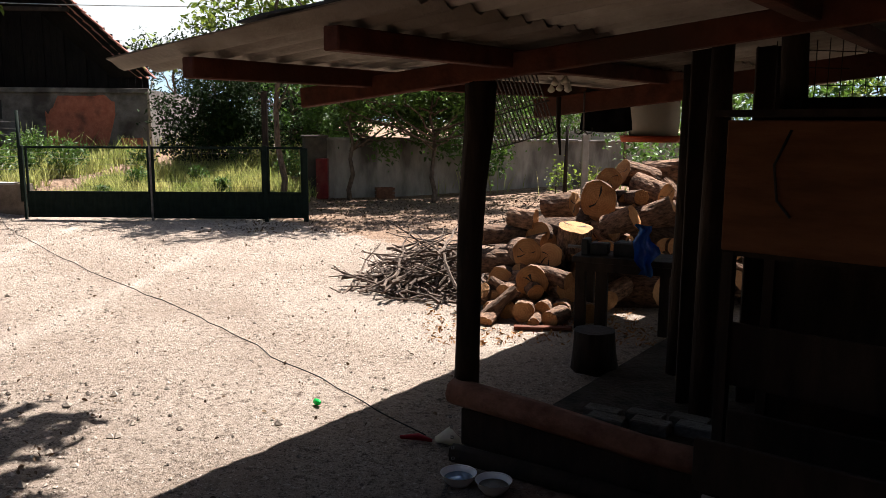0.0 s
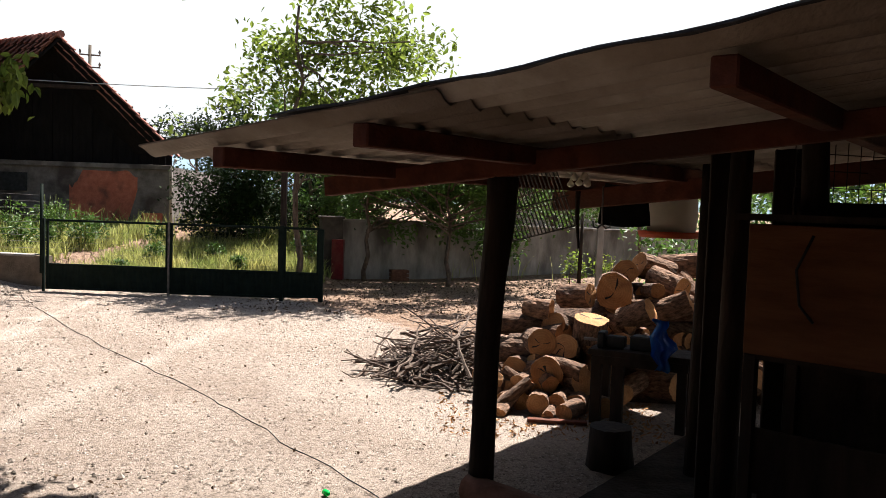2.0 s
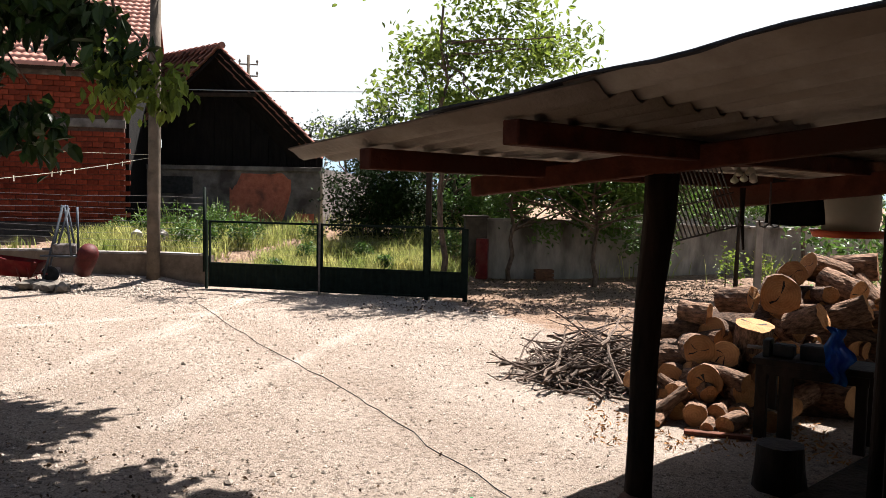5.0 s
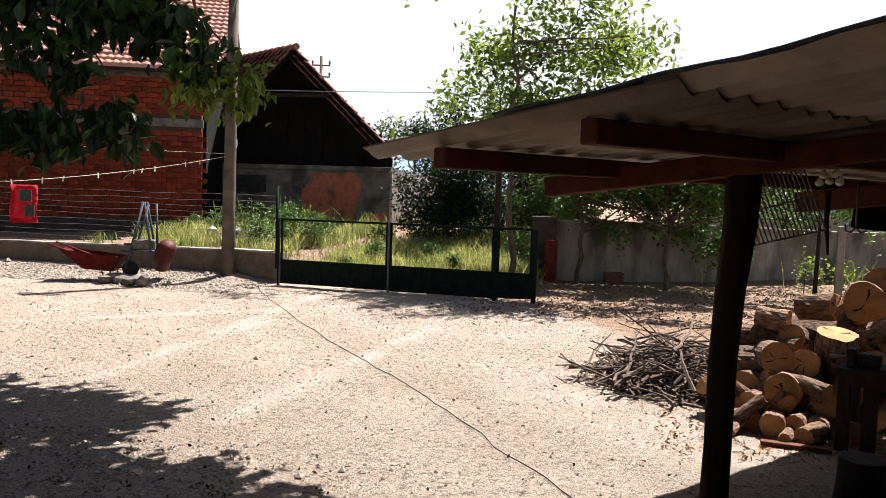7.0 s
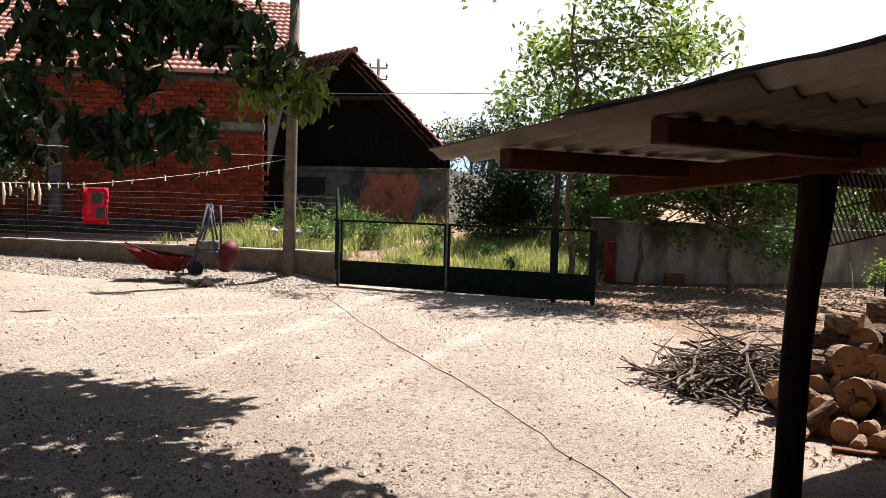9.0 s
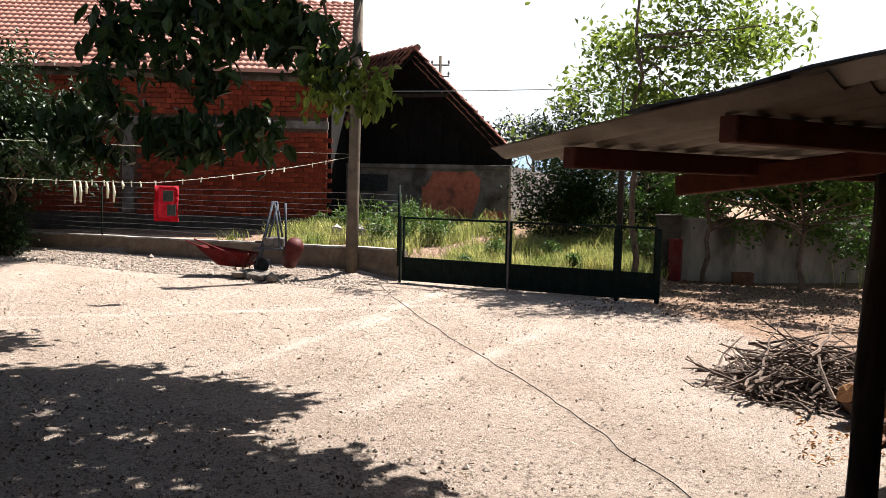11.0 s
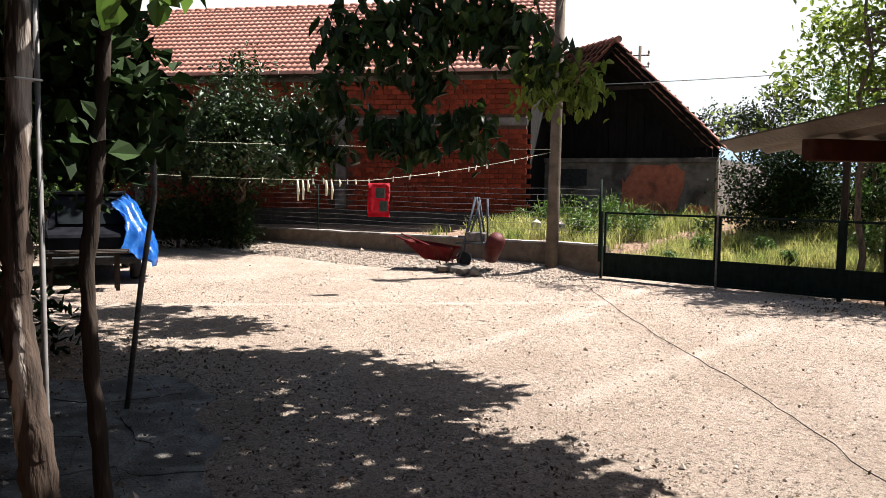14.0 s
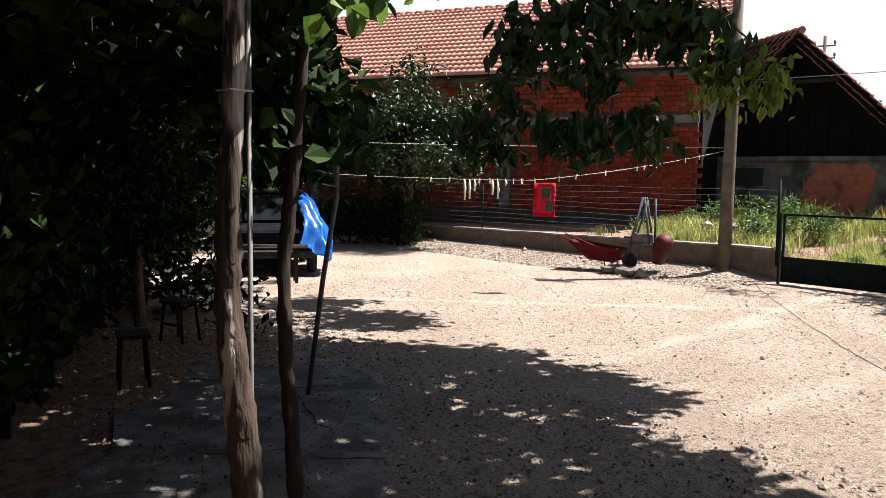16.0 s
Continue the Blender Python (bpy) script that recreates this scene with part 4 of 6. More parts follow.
for s in (-1, 1):
    part("prong", tube(bmesh.new(), [(6.42, -8.3, 1.72), (6.42 + s * 0.03, -8.3, 1.69), (6.42 + s * 0.06, -8.3, 1.7), (6.42 + s * 0.065, -8.3, 1.74)], 0.007, 6), STEEL, hook)
gr = random.Random(9)
garl = thing("garlic_bunch", "dried garlic bunch hung on a beam", "garlic")
for k in range(16):
    c = Vector((6.2 + gr.uniform(-.07, .07), -8.6 + gr.uniform(-.04, .04), 2.2 - 0.014 * k + gr.uniform(-.02, .02)))
    part("bulb", lathe(bmesh.new(), [(0.004, 0.03), (0.012, 0.012), (0.026, -0.004), (0.026, -0.018), (0.008, -0.03)], 7, Matrix.Translation(c)), PEG, garl)
part("stalk", tube(bmesh.new(), [(6.2, -8.6, 1.95), (6.2, -8.6, 1.75), (6.22, -8.6, 1.55)], [0.025, 0.015, 0.008], 6, 0.2, rnd=gr), DARKWOOD, garl)

# rough workbench with blue cloth, stump
bench = thing("workbench", "rough dark timber bench cluttered with tools", "bench", pose(6.55, -7.34, 0, 0, 0, -22))
part("top", box(bmesh.new(), (0.4, 0.1, 0.62), (0.85, 0.42, 0.05)), DARKWOOD, bench, bevel=0.005)
for x, y, w in ((0.04, -0.04, 0.09), (0.22, -0.03, 0.1), (0.75, -0.05, 0.08), (0.05, 0.26, 0.08), (0.76, 0.26, 0.08)):
    part("leg", box(bmesh.new(), (x, y, 0.3), (w, 0.07, 0.6)), DARKWOOD, bench, bevel=0.006)
part("apron", box(bmesh.new(), (0.4, -0.08, 0.555), (0.8, 0.03, 0.07)), DARKWOOD, bench)
vise = thing("bench_vise", "black iron vise on the workbench", "vise", pose(6.62, -7.33, 0.645, 0, 0, -22))
part("jaw", box(bmesh.new(), (0.0, 0, 0.07), (0.06, 0.14, 0.14)), RUBBER, vise, bevel=0.008)
part("body", box(bmesh.new(), (0.12, 0, 0.06), (0.16, 0.1, 0.1)), RUBBER, vise, bevel=0.01)
part("screw", tube(bmesh.new(), [(-0.16, 0, 0.06), (0.0, 0, 0.06)], 0.014, 8), STEEL, vise)
solid("tool_box", box(bmesh.new(), (0, 0, 0), (0.25, 0.16, 0.12), pose(6.98, -7.42, 0.705, 0, 0, -30)), RUBBER, "dark tool box on the workbench", "box", bevel=0.01)
bm = bmesh.new()
rows = []
for i in range(10):
    z = 0.95 - 0.42 * i / 9
    rows.append([bm.verts.new((7.02 + 0.12 * (j / 7 - .5) * (1.3 - 0.5 * math.sin(i)) + 0.02 * math.sin(i * 1.7) + 0.03 * i / 9, -7.72 + 0.035 * math.sin(j * 1.9 + i * 0.8), z + 0.01 * math.sin(j))) for j in range(8)])
for r, s in zip(rows, rows[1:]):
    for j in range(7):
        bm.faces.new((r[j], r[j + 1], s[j + 1], s[j])).smooth = True
bmesh.ops.solidify(bm, geom=bm.faces[:], thickness=0.006)
solid("blue_cloth", bm, BLUE, "crumpled blue plastic cloth hung over the workbench", "cloth")
solid("chopping_stump", tube(bmesh.new(), [(6.5, -8.6, 0), (6.5, -8.6, 0.15), (6.5, -8.6, 0.3)], [0.17, 0.155, 0.15], 14, 0.06, rnd=gr), DARKWOOD, "dark chopping stump on the ground", "stump")
bm = box(bmesh.new(), (0, 0, 0), (0.5, 0.07, 0.03), pose(6.24, -7.5, 0.025, 0, 0, -4))
solid("wood_offcut", bm, BEAM, "loose brown board offcut on gravel", "board", bevel=0.004)

WATER = material("blue_grey_water", (0.12, 0.2, 0.32), (0.2, 0.3, 0.42), 4, 0.15, 0, 30, gloss=0.5)
# bowls, chain, bottle by the post
for x, y, lab in ((5.53, -10.5, "blue-white bowl with water on the ground"), (5.7, -10.58, "pale bowl with scraps on the ground")):
    bowl = thing("feeding_bowl", lab, "bowl", pose(x, y, 0), "feeding bowls")
    part("shell", lathe(bmesh.new(), [(0.05, 0.0), (0.075, 0.03), (0.088, 0.062), (0.092, 0.064), (0.083, 0.058), (0.068, 0.03), (0.04, 0.012)], 24), WHITE, bowl)
    part("filling", lathe(bmesh.new(), [(0.066, 0.035), (0.072, 0.037), (0.01, 0.038)], 20), WATER if "water" in lab else STONE, bowl)
chain = thing("dog_chain", "thin steel chain lying by the post", "chain")
for k in range(22):
    f = k / 21
    p = Vector((5.47 + 0.03 * math.sin(f * 5), -10.1 - 0.75 * f, 0.3 * max(0, 1 - f * 3) + 0.012))
    part("link", tube(bmesh.new(), [p + Vector((0.006, 0.016, 0)), p + Vector((0.006, -0.016, 0)), p + Vector((-0.006, -0.016, 0)), p + Vector((-0.006, 0.016, 0)), p + Vector((0.006, 0.016, 0))], 0.0025, 4, caps=False), STEEL, chain)
solid("red_rag", tube(bmesh.new(), [(5.2, -9.95, 0.02), (5.3, -9.98, 0.035), (5.38, -10.0, 0.02)], [0.01, 0.017, 0.01], 8, 0.3, rnd=gr), RED_CLOTH, "crumpled red rag on gravel", "rag")
solid("pale_rag", tube(bmesh.new(), [(5.4, -9.98, 0.02), (5.48, -10.0, 0.05), (5.54, -10.05, 0.03)], [0.02, 0.045, 0.02], 8, 0.3, rnd=gr), PALE_CLOTH, "crumpled pale rag at the post", "rag")
bottle = thing("crushed_bottle", "crushed green plastic bottle on gravel", "bottle", pose(4.63, -9.4, 0.022, 80, 0, 30) @ Matrix.Scale(0.6, 4))
part("body", lathe(bmesh.new(), [(0.02, -0.05), (0.034, -0.04), (0.028, -0.01), (0.034, 0.02), (0.026, 0.05), (0.012, 0.07)], 10), GREEN_PLASTIC, bottle)
part("cap", lathe(bmesh.new(), [(0.013, 0.07), (0.013, 0.085)], 10), GREEN_PLASTIC, bottle)

# dark hose or cable across the yard
pts = [(-2.6, -0.35), (-1.6, -1.7), (0.2, -3.9), (1.6, -5.5), (3.02, -7.01), (3.9, -8.1), (4.55, -8.9), (5.0, -9.5), (5.4, -10.0)]
fine = []
for a, b_ in zip(pts, pts[1:]):
    for k in range(6):
        f = k / 6
        x, y = a[0] + (b_[0] - a[0]) * f, a[1] + (b_[1] - a[1]) * f
        w = 0.035 * noise.noise((x * 2.2, y * 2.2, 8))
        fine.append((x + w, y + w, lie(x, y) + 0.014))
solid("yard_cable", tube(bmesh.new(), fine, 0.004, 6), RUBBER, "thin dark cable lying across the gravel", "cable")

# ---- firewood ----
def log_thing(p, direction, length, r, rnd, split=False, label="sawn firewood log with rough bark", check=False):
    ob = thing("firewood_log", label, "log", Matrix.Translation(p) @ Vector(direction).to_track_quat("X", "Z").to_matrix().to_4x4() @ Matrix.Rotation(rnd.uniform(0, 6.28), 4, "X"), "firewood heap")
    k = 18
    ph = rnd.uniform(0, 50)
    rad = [r * (1 + 0.16 * noise.noise((math.cos(2 * math.pi * j / k) * 1.1 + ph, math.sin(2 * math.pi * j / k) * 1.1, 0))) for j in range(k)]
    bm = bmesh.new()
    rings = []
    for i, x in enumerate((-.5, -.3, -.1, .12, .32, .5)):
        ring = []
        for j in range(k):
            a_ = 2 * math.pi * j / k
            q = rad[j] * (1 + rnd.uniform(-.05, .05))
            ring.append(bm.verts.new((x * length + rnd.uniform(-.006, .006), q * math.cos(a_), q * math.sin(a_) * (0.45 if split and math.sin(a_) > 0 else 1))))
        rings.append(ring)
    for a, b_ in zip(rings, rings[1:]):
        for j in range(k):
            bm.faces.new((a[j], a[(j + 1) % k], b_[(j + 1) % k], b_[j]))
    ends = [[v.co.copy() for v in rings[0]], [v.co.copy() for v in rings[-1]]]
    part("bark", bm, BARK_LOG, ob)
    for s, e in zip((-1, 1), ends):
        bm = bmesh.new()
        vs = [bm.verts.new(Vector((c.x + s * 0.002, c.y * 0.94, c.z * 0.94))) for c in e]
        mid = bm.verts.new((s * (length / 2 + 0.004), 0.1 * r, 0.1 * r))
        for j in range(k):
            bm.faces.new((vs[j], vs[(j + 1) % k], mid))
        # ring of bark edge
        o = [bm.verts.new(Vector((c.x, c.y, c.z))) for c in e]
        for j in range(k):
            bm.faces.new((vs[j], vs[(j + 1) % k], o[(j + 1) % k], o[j]))
        part("cut_end", bm, CUT, ob, "pale orange sawn end")
        if check:                                        # drying cracks from the heart to the bark
            bm = bmesh.new()
            for q in range(rnd.choice((2, 3))):
                a_ = rnd.uniform(0, 6.28)
                d0, d1 = Vector((0, math.cos(a_), math.sin(a_))), Vector((0, -math.sin(a_), math.cos(a_)))
                c0, c1 = Vector((s * (length / 2 + 0.0065), 0, 0)), Vector((s * (length / 2 + 0.0045), 0, 0)) + d0 * r * rnd.uniform(0.6, 0.88)
                w_ = r * rnd.uniform(0.03, 0.08)
                bend_ = (c0 + c1) / 2 + d1 * r * rnd.uniform(-.12, .12)
                bm.faces.new([bm.verts.new(v) for v in (c0, bend_ - d1 * w_ * .6, c1 - d1 * w_, c1 + d1 * w_, bend_ + d1 * w_ * .6)])
            part("drying_crack", bm, RUBBER, ob, "dark drying cracks")
    return ob


lr = random.Random(12)
# heap: rises to the right and back from the front row
TO_YARD = Vector((-0.12, -0.97, 0.12))                    # most cut ends face the yard
for x, y, r in ((6.11, -7.1, 0.098), (6.31, -7.05, 0.09), (6.47, -7.0, 0.088), (6.0, -6.95, 0.09), (6.38, -7.28, 0.076), (6.68, -7.12, 0.09), (5.86, -6.9, 0.08), (6.2, -7.3, 0.05)):
    log_thing((x, y, r), TO_YARD + Vector((lr.uniform(-.45, .45), 0, -0.12 + lr.uniform(-.05, .05))), 0.3, r, lr)
BIG = [((6.2, -6.85, 0.33), (-0.1, -0.97, 0.1), 0.34, 0.165), ((6.0, -6.62, 0.29), (-0.5, -0.8, 0.1), 0.4, 0.15), ((6.12, -6.6, 0.57), (0.15, -0.97, 0.1), 0.38, 0.15),
       ((5.9, -6.5, 0.46), (0.9, -0.3, 0.1), 0.44, 0.135), ((6.14, -6.3, 0.87), (0.9, -0.35, -0.05), 0.3, 0.12), ((5.95, -6.32, 0.71), (0.95, 0.2, 0), 0.5, 0.105),
       ((6.53, -6.12, 1.0), (0.8, -0.5, 0.1), 0.36, 0.14), ((6.62, -6.55, 0.68), (0.02, -0.22, 0.97), 0.32, 0.19), ((6.93, -5.98, 1.05), (-0.12, -0.97, 0.06), 0.32, 0.205),
       ((7.08, -5.7, 1.22), (-0.05, -0.95, 0.2), 0.34, 0.14), ((7.06, -6.5, 0.86), (0.75, -0.5, 0.4), 0.36, 0.13), ((7.31, -6.0, 1.07), (0.1, -0.97, 0.1), 0.4, 0.085),
       ((7.43, -5.55, 1.27), (-0.9, -0.35, 0.25), 0.46, 0.15), ((7.5, -5.85, 1.14), (0.6, -0.75, -0.25), 0.44, 0.14), ((7.72, -5.4, 1.3), (0.9, -0.3, 0.1), 0.46, 0.15),
       ((7.45, -6.25, 0.92), (0.85, -0.3, 0.4), 0.44, 0.125), ((6.41, -6.6, 0.5), (-0.25, -0.9, 0.3), 0.4, 0.135), ((6.38, -6.3, 0.7), (-0.5, -0.8, 0.2), 0.38, 0.13),
       ((6.27, -6.35, 0.62), (0.6, -0.7, 0.1), 0.4, 0.13), ((6.95, -6.6, 0.55), (-0.4, -0.8, 0.2), 0.4, 0.14), ((6.75, -6.75, 0.36), (-0.3, -0.9, 0.1), 0.4, 0.14), ((6.45, -6.8, 0.24), (0.4, -0.9, 0.1), 0.4, 0.13)]
for p, d_, l, r in BIG:
    log_thing((p[0], p[1], p[2] * 0.95), d_, l * 0.9, r * 0.9, lr, check=r > 0.13)
for k in range(64):                                      # small logs filling the slope of the heap
    f = lr.random()
    x, y = 5.8 + 2.3 * f + lr.uniform(-.1, .1), -6.95 + 1.25 * f + lr.uniform(-.25, .3)
    top = 0.18 + 0.9 * min(1, f * 1.25)
    log_thing((x, y, top * lr.uniform(0.45, 0.98)), (lr.uniform(-1, 1), lr.uniform(-1, -.2), lr.uniform(-.45, .35)), lr.uniform(0.28, 0.42), lr.uniform(0.05, 0.1), lr, lr.random() < 0.45)
layers = [(0.14, 5.75, 8.6, -6.7, -4.8), (0.34, 6.05, 8.7, -6.4, -5.0), (0.52, 6.35, 8.7, -6.2, -5.1), (0.7, 6.7, 8.6, -6.0, -5.2), (0.86, 7.3, 8.6, -5.7, -5.3)]
for z, x0, x1, y0, y1 in layers:
    x = x0
    while x < x1:
        y = y0 + lr.uniform(0, .1)
        while y < y1:
            r = lr.uniform(0.07, 0.135)
            if y < y0 + 0.9 or z > 1.0:
                log_thing((x + lr.uniform(-.08, .08), y + 0.25 * (x - x0) * 0.2, z + lr.uniform(-.05, .05)), (lr.uniform(-1, 1), lr.uniform(0.3, 1), lr.uniform(-.5, .3)), lr.uniform(0.3, 0.48), r, lr, lr.random() < 0.3)
            y += 0.34
        x += 0.27
solid("heap_core", lathe(bmesh.new(), [(1.5, 0.0), (1.35, 0.3), (1.0, 0.65), (0.5, 0.95), (0.1, 1.05)], 14, Matrix.Translation((7.2, -5.5, 0)) @ Matrix.Diagonal((1.0, 0.75, 1, 1))), BARK_LOG, "bark and chips under the firewood heap", "chips", kind="stuff")

spots = []
for k in range(700):
    x, y = lr.uniform(5.2, 7.2), lr.uniform(-8.0, -6.6)
    spots.append((x, y, lie(x, y) + 0.012))
tagged(leaf_mesh("wood_chips", spots, 0.05, CUT, None, 0.0, 6, 0.35), "pale wood chips scattered before the firewood heap", "chips", kind="stuff")

# brushwood
brush = thing("brush_pile", "low heap of thin cut branches", "brushwood", pose(5.35, -5.55, 0))
tw = []
for k in range(10):
    pts = [Vector((-0.6, 0, 0))]
    for i in range(6):
        pts.append(pts[-1] + Vector((0.2, lr.uniform(-.09, .09), lr.uniform(-.06, .07))))
    tw.append(mesh_of("twig", tube(bmesh.new(), pts, [0.02 - 0.0022 * i for i in range(7)], 5, 0.1, rnd=lr), TWIG))
for k in range(290):
    a = lr.uniform(0, 6.28)
    rr = lr.random() ** 0.6
    x, y = rr * math.cos(a) * 0.85, rr * math.sin(a) * 0.75
    ob = new("twig", lr.choice(tw))
    ob.parent = brush
    ob.matrix_basis = Matrix.Translation((x, y, max(0.02, lr.uniform(0.05, 0.42) * (1 - rr * rr) + 0.02))) @ Euler((lr.uniform(-.5, .5), lr.uniform(-.25, .12), lr.uniform(-1.5, 1.6) + (3.14 if lr.random() < .5 else 0))).to_matrix().to_4x4() @ Matrix.Scale(lr.uniform(0.5, 1.0), 4)

# ---- trees and plants ----
g = np.random.default_rng(11)


def limbs(bm, a, b, r0, r1, n=7, bend=0.15, rnd=random.Random(3)):
    a, b = Vector(a), Vector(b)
    pts = [a.lerp(b, i / n) + Vector((rnd.uniform(-1, 1), rnd.uniform(-1, 1), rnd.uniform(-.3, .3))) * bend * (a - b).length * 0.12 * (1 if 0 < i < n else 0) for i in range(n + 1)]
    tube(bm, pts, [r0 + (r1 - r0) * i / n for i in range(n + 1)], 7, 0.06, rnd=rnd)
    return pts


def tree(name, label, base, height, trunk_r, blobs, n_leaves, leaf, mat, seed, n_limbs=9, bark=BARK, droop=0.3, wide=0.5, shell=0.55):
    t = thing(name, label, "tree", Matrix.Translation(base))
    rnd = random.Random(seed)
    bm = bmesh.new()
    limbs(bm, (0, 0, -0.1), (rnd.uniform(-.1, .1), rnd.uniform(-.1, .1), height), trunk_r, trunk_r * 0.35, 8, 0.2, rnd)
    part("trunk", bm, bark, t)
    gg = np.random.default_rng(seed)
    pts = clumps(blobs, 60, gg, 0.6)
    inner = pts[pts[:, 2] < height + 0.2]
    pts = inner if len(inner) > 5 else pts
    for k in range(n_limbs):
        p = pts[rnd.randrange(len(pts))]
        bm = bmesh.new()
        limbs(bm, (0, 0, height * rnd.uniform(0.35, 0.95)), p, trunk_r * 0.4, 0.008, 6, 0.4, rnd)
        part("limb", bm, bark, t)
    c = clumps(blobs, n_leaves // 6, gg, shell)
    c = np.repeat(c, 6, 0) + gg.normal(0, leaf * 1.1, (len(c) * 6, 3))
    crown = leaf_mesh("crown", c, leaf, mat, t, droop, seed, wide)
    return t


def spray(centre, radius, k, squash, seed):
    """Small blobs about a point, for an uneven crown."""
    r = np.random.default_rng(seed)
    out = []
    for _ in range(k):
        d = r.normal(size=3) * np.array(radius) * 0.55
        s = r.uniform(0.2, 0.45) * (min(radius) + 0.25)
        out.append((tuple(np.array(centre) + d), (s * 1.3, s * 1.3, s * squash)))
    return out


# slim young tree behind the wall, light and open
# second spray of the next two trees added, mostly hidden, to cast shade
tree("young_tree", "slim open-crowned young tree behind the gate", (1.95, 1.6, 0), 5.6, 0.07, spray((0.75, 0.6, 4.7), (1.9, 1.0, 1.9), 46, 0.8, 4) + spray((0.3, -0.9, 3.1), (2.0, 0.4, 0.35), 20, 0.7, 44), 6600, 0.15, LEAF_LIGHT, 21, 11)
tree("wall_tree", "dark leafy tree leaning over the boundary wall", (4.9, 3.5, 0), 2.5, 0.06, spray((0.3, -0.2, 2.75), (2.6, 0.8, 0.6), 36, 0.8, 16) + spray((-0.2, -2.2, 3.0), (2.2, 0.8, 0.3), 26, 0.6, 46), 13000, 0.13, LEAF, 36, 14)
tree("wall_tree", "leafy tree growing along the boundary wall", (3.0, 4.0, 0), 2.6, 0.06, spray((1.6, 0.5, 2.15), (2.8, 0.8, 1.0), 44, 0.9, 5), 11000, 0.13, LEAF, 22, 14)
tree("wall_tree", "dark leafy tree over the boundary wall", (7.6, 8.2, 0), 3.0, 0.08, spray((0.5, 0.5, 2.4), (3.6, 1.0, 0.9), 26, 0.8, 6), 4600, 0.12, LEAF, 23, 12)
tree("wall_tree", "leafy mid-green tree behind the boundary wall", (5.6, 6.3, 0), 2.8, 0.07, spray((0, 0, 2.3), (2.4, 0.8, 0.9), 30, 0.9, 15), 5000, 0.13, LEAF, 33, 12)
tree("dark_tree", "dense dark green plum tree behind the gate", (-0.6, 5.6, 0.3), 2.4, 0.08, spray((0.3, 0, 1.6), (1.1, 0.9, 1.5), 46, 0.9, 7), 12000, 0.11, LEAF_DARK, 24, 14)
tree("mid_tree", "mid-green fruit tree beyond the gate", (1.1, 6.8, 0.3), 3.0, 0.08, spray((0.6, 0, 2.3), (2.0, 1.0, 1.4), 34, 0.9, 8), 9000, 0.12, LEAF, 25, 12)
for k, (x, y, h) in enumerate(((-10.8, 32, 6.9), (-9.0, 31, 6.4), (-3.4, 26, 5.5), (-1.0, 30, 6), (-6, 32, 6.2), (6, 24, 5.5), (12, 22, 5.5), (18, 20, 5), (14, 12, 3.6), (17, 15, 4.4))):
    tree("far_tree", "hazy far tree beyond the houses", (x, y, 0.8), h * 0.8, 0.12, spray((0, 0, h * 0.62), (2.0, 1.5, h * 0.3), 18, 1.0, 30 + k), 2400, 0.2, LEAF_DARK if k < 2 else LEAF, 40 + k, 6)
# right side behind the shed
tree("hedge_tree", "tall dark hedge tree beyond the shed", (14.5, -2.2, 0), 2.6, 0.08, spray((0, 0, 2.3), (2.6, 2.2, 1.4), 34, 0.9, 51), 7000, 0.14, LEAF, 52, 8)
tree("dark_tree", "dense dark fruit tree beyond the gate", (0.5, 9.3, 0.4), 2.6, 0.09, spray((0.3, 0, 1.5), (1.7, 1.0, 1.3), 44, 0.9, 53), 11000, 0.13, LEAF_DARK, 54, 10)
tree("hedge_tree", "bright green shrub behind the shed mesh", (11.5, -4.6, 0), 2.0, 0.06, spray((0, 0, 1.7), (1.6, 1.8, 1.0), 22, 0.9, 9), 4200, 0.1, LEAF_LIGHT, 26, 8)
tree("hedge_tree", "tall leafy hedge tree behind the shed mesh", (13.0, -2.6, 0), 3.2, 0.08, spray((0, 0, 3.0), (2.2, 2.0, 1.1), 40, 0.9, 58), 7000, 0.13, LEAF, 59, 10)
tree("hedge_tree", "leafy hedge tree beside the shed", (12.6, -7.2, 0), 3.0, 0.08, spray((0, 0, 2.8), (1.6, 2.0, 1.1), 34, 0.9, 60), 5600, 0.13, LEAF, 61, 10)
tree("hedge_tree", "green shrub behind the firewood heap", (9.6, -1.2, 0), 2.0, 0.06, spray((0, 0, 1.6), (1.6, 1.5, 1.0), 22, 0.9, 10), 3600, 0.1, LEAF, 27, 8)
tree("hedge_tree", "tall thin tree behind the shed roof", (9.8, 6.9, 0), 4.9, 0.06, spray((0, 0, 4.6), (1.0, 0.6, 1.1), 14, 0.9, 19), 900, 0.1, LEAF, 28, 8)
# glossy bush at the clay block house
tree("bush", "large glossy dark green bush before the brick wall", (-12.6, -1.0, 0.1), 2.3, 0.1, spray((0.1, -0.1, 2.75), (2.2, 1.4, 1.25), 80, 0.95, 12), 19000, 0.15, LEAF_GLOSSY, 29, 16)
# two near-black shrubs added to stand in for the bush's own shade
tree("bush", "low dark shrub added for the shade under the bush", (-13.0, -1.2, 0.1), 0.9, 0.05, spray((0, 0, 0.6), (0.7, 0.6, 0.5), 20, 0.95, 64), 3600, 0.12, LEAF_DARK, 65, 6)
tree("bush", "low dark shrub added for the shade beside the bush", (-13.9, -2.0, 0.1), 1.0, 0.05, spray((0, 0, 0.6), (0.9, 0.8, 0.45), 26, 0.95, 62), 5200, 0.12, LEAF_DARK, 66, 6)
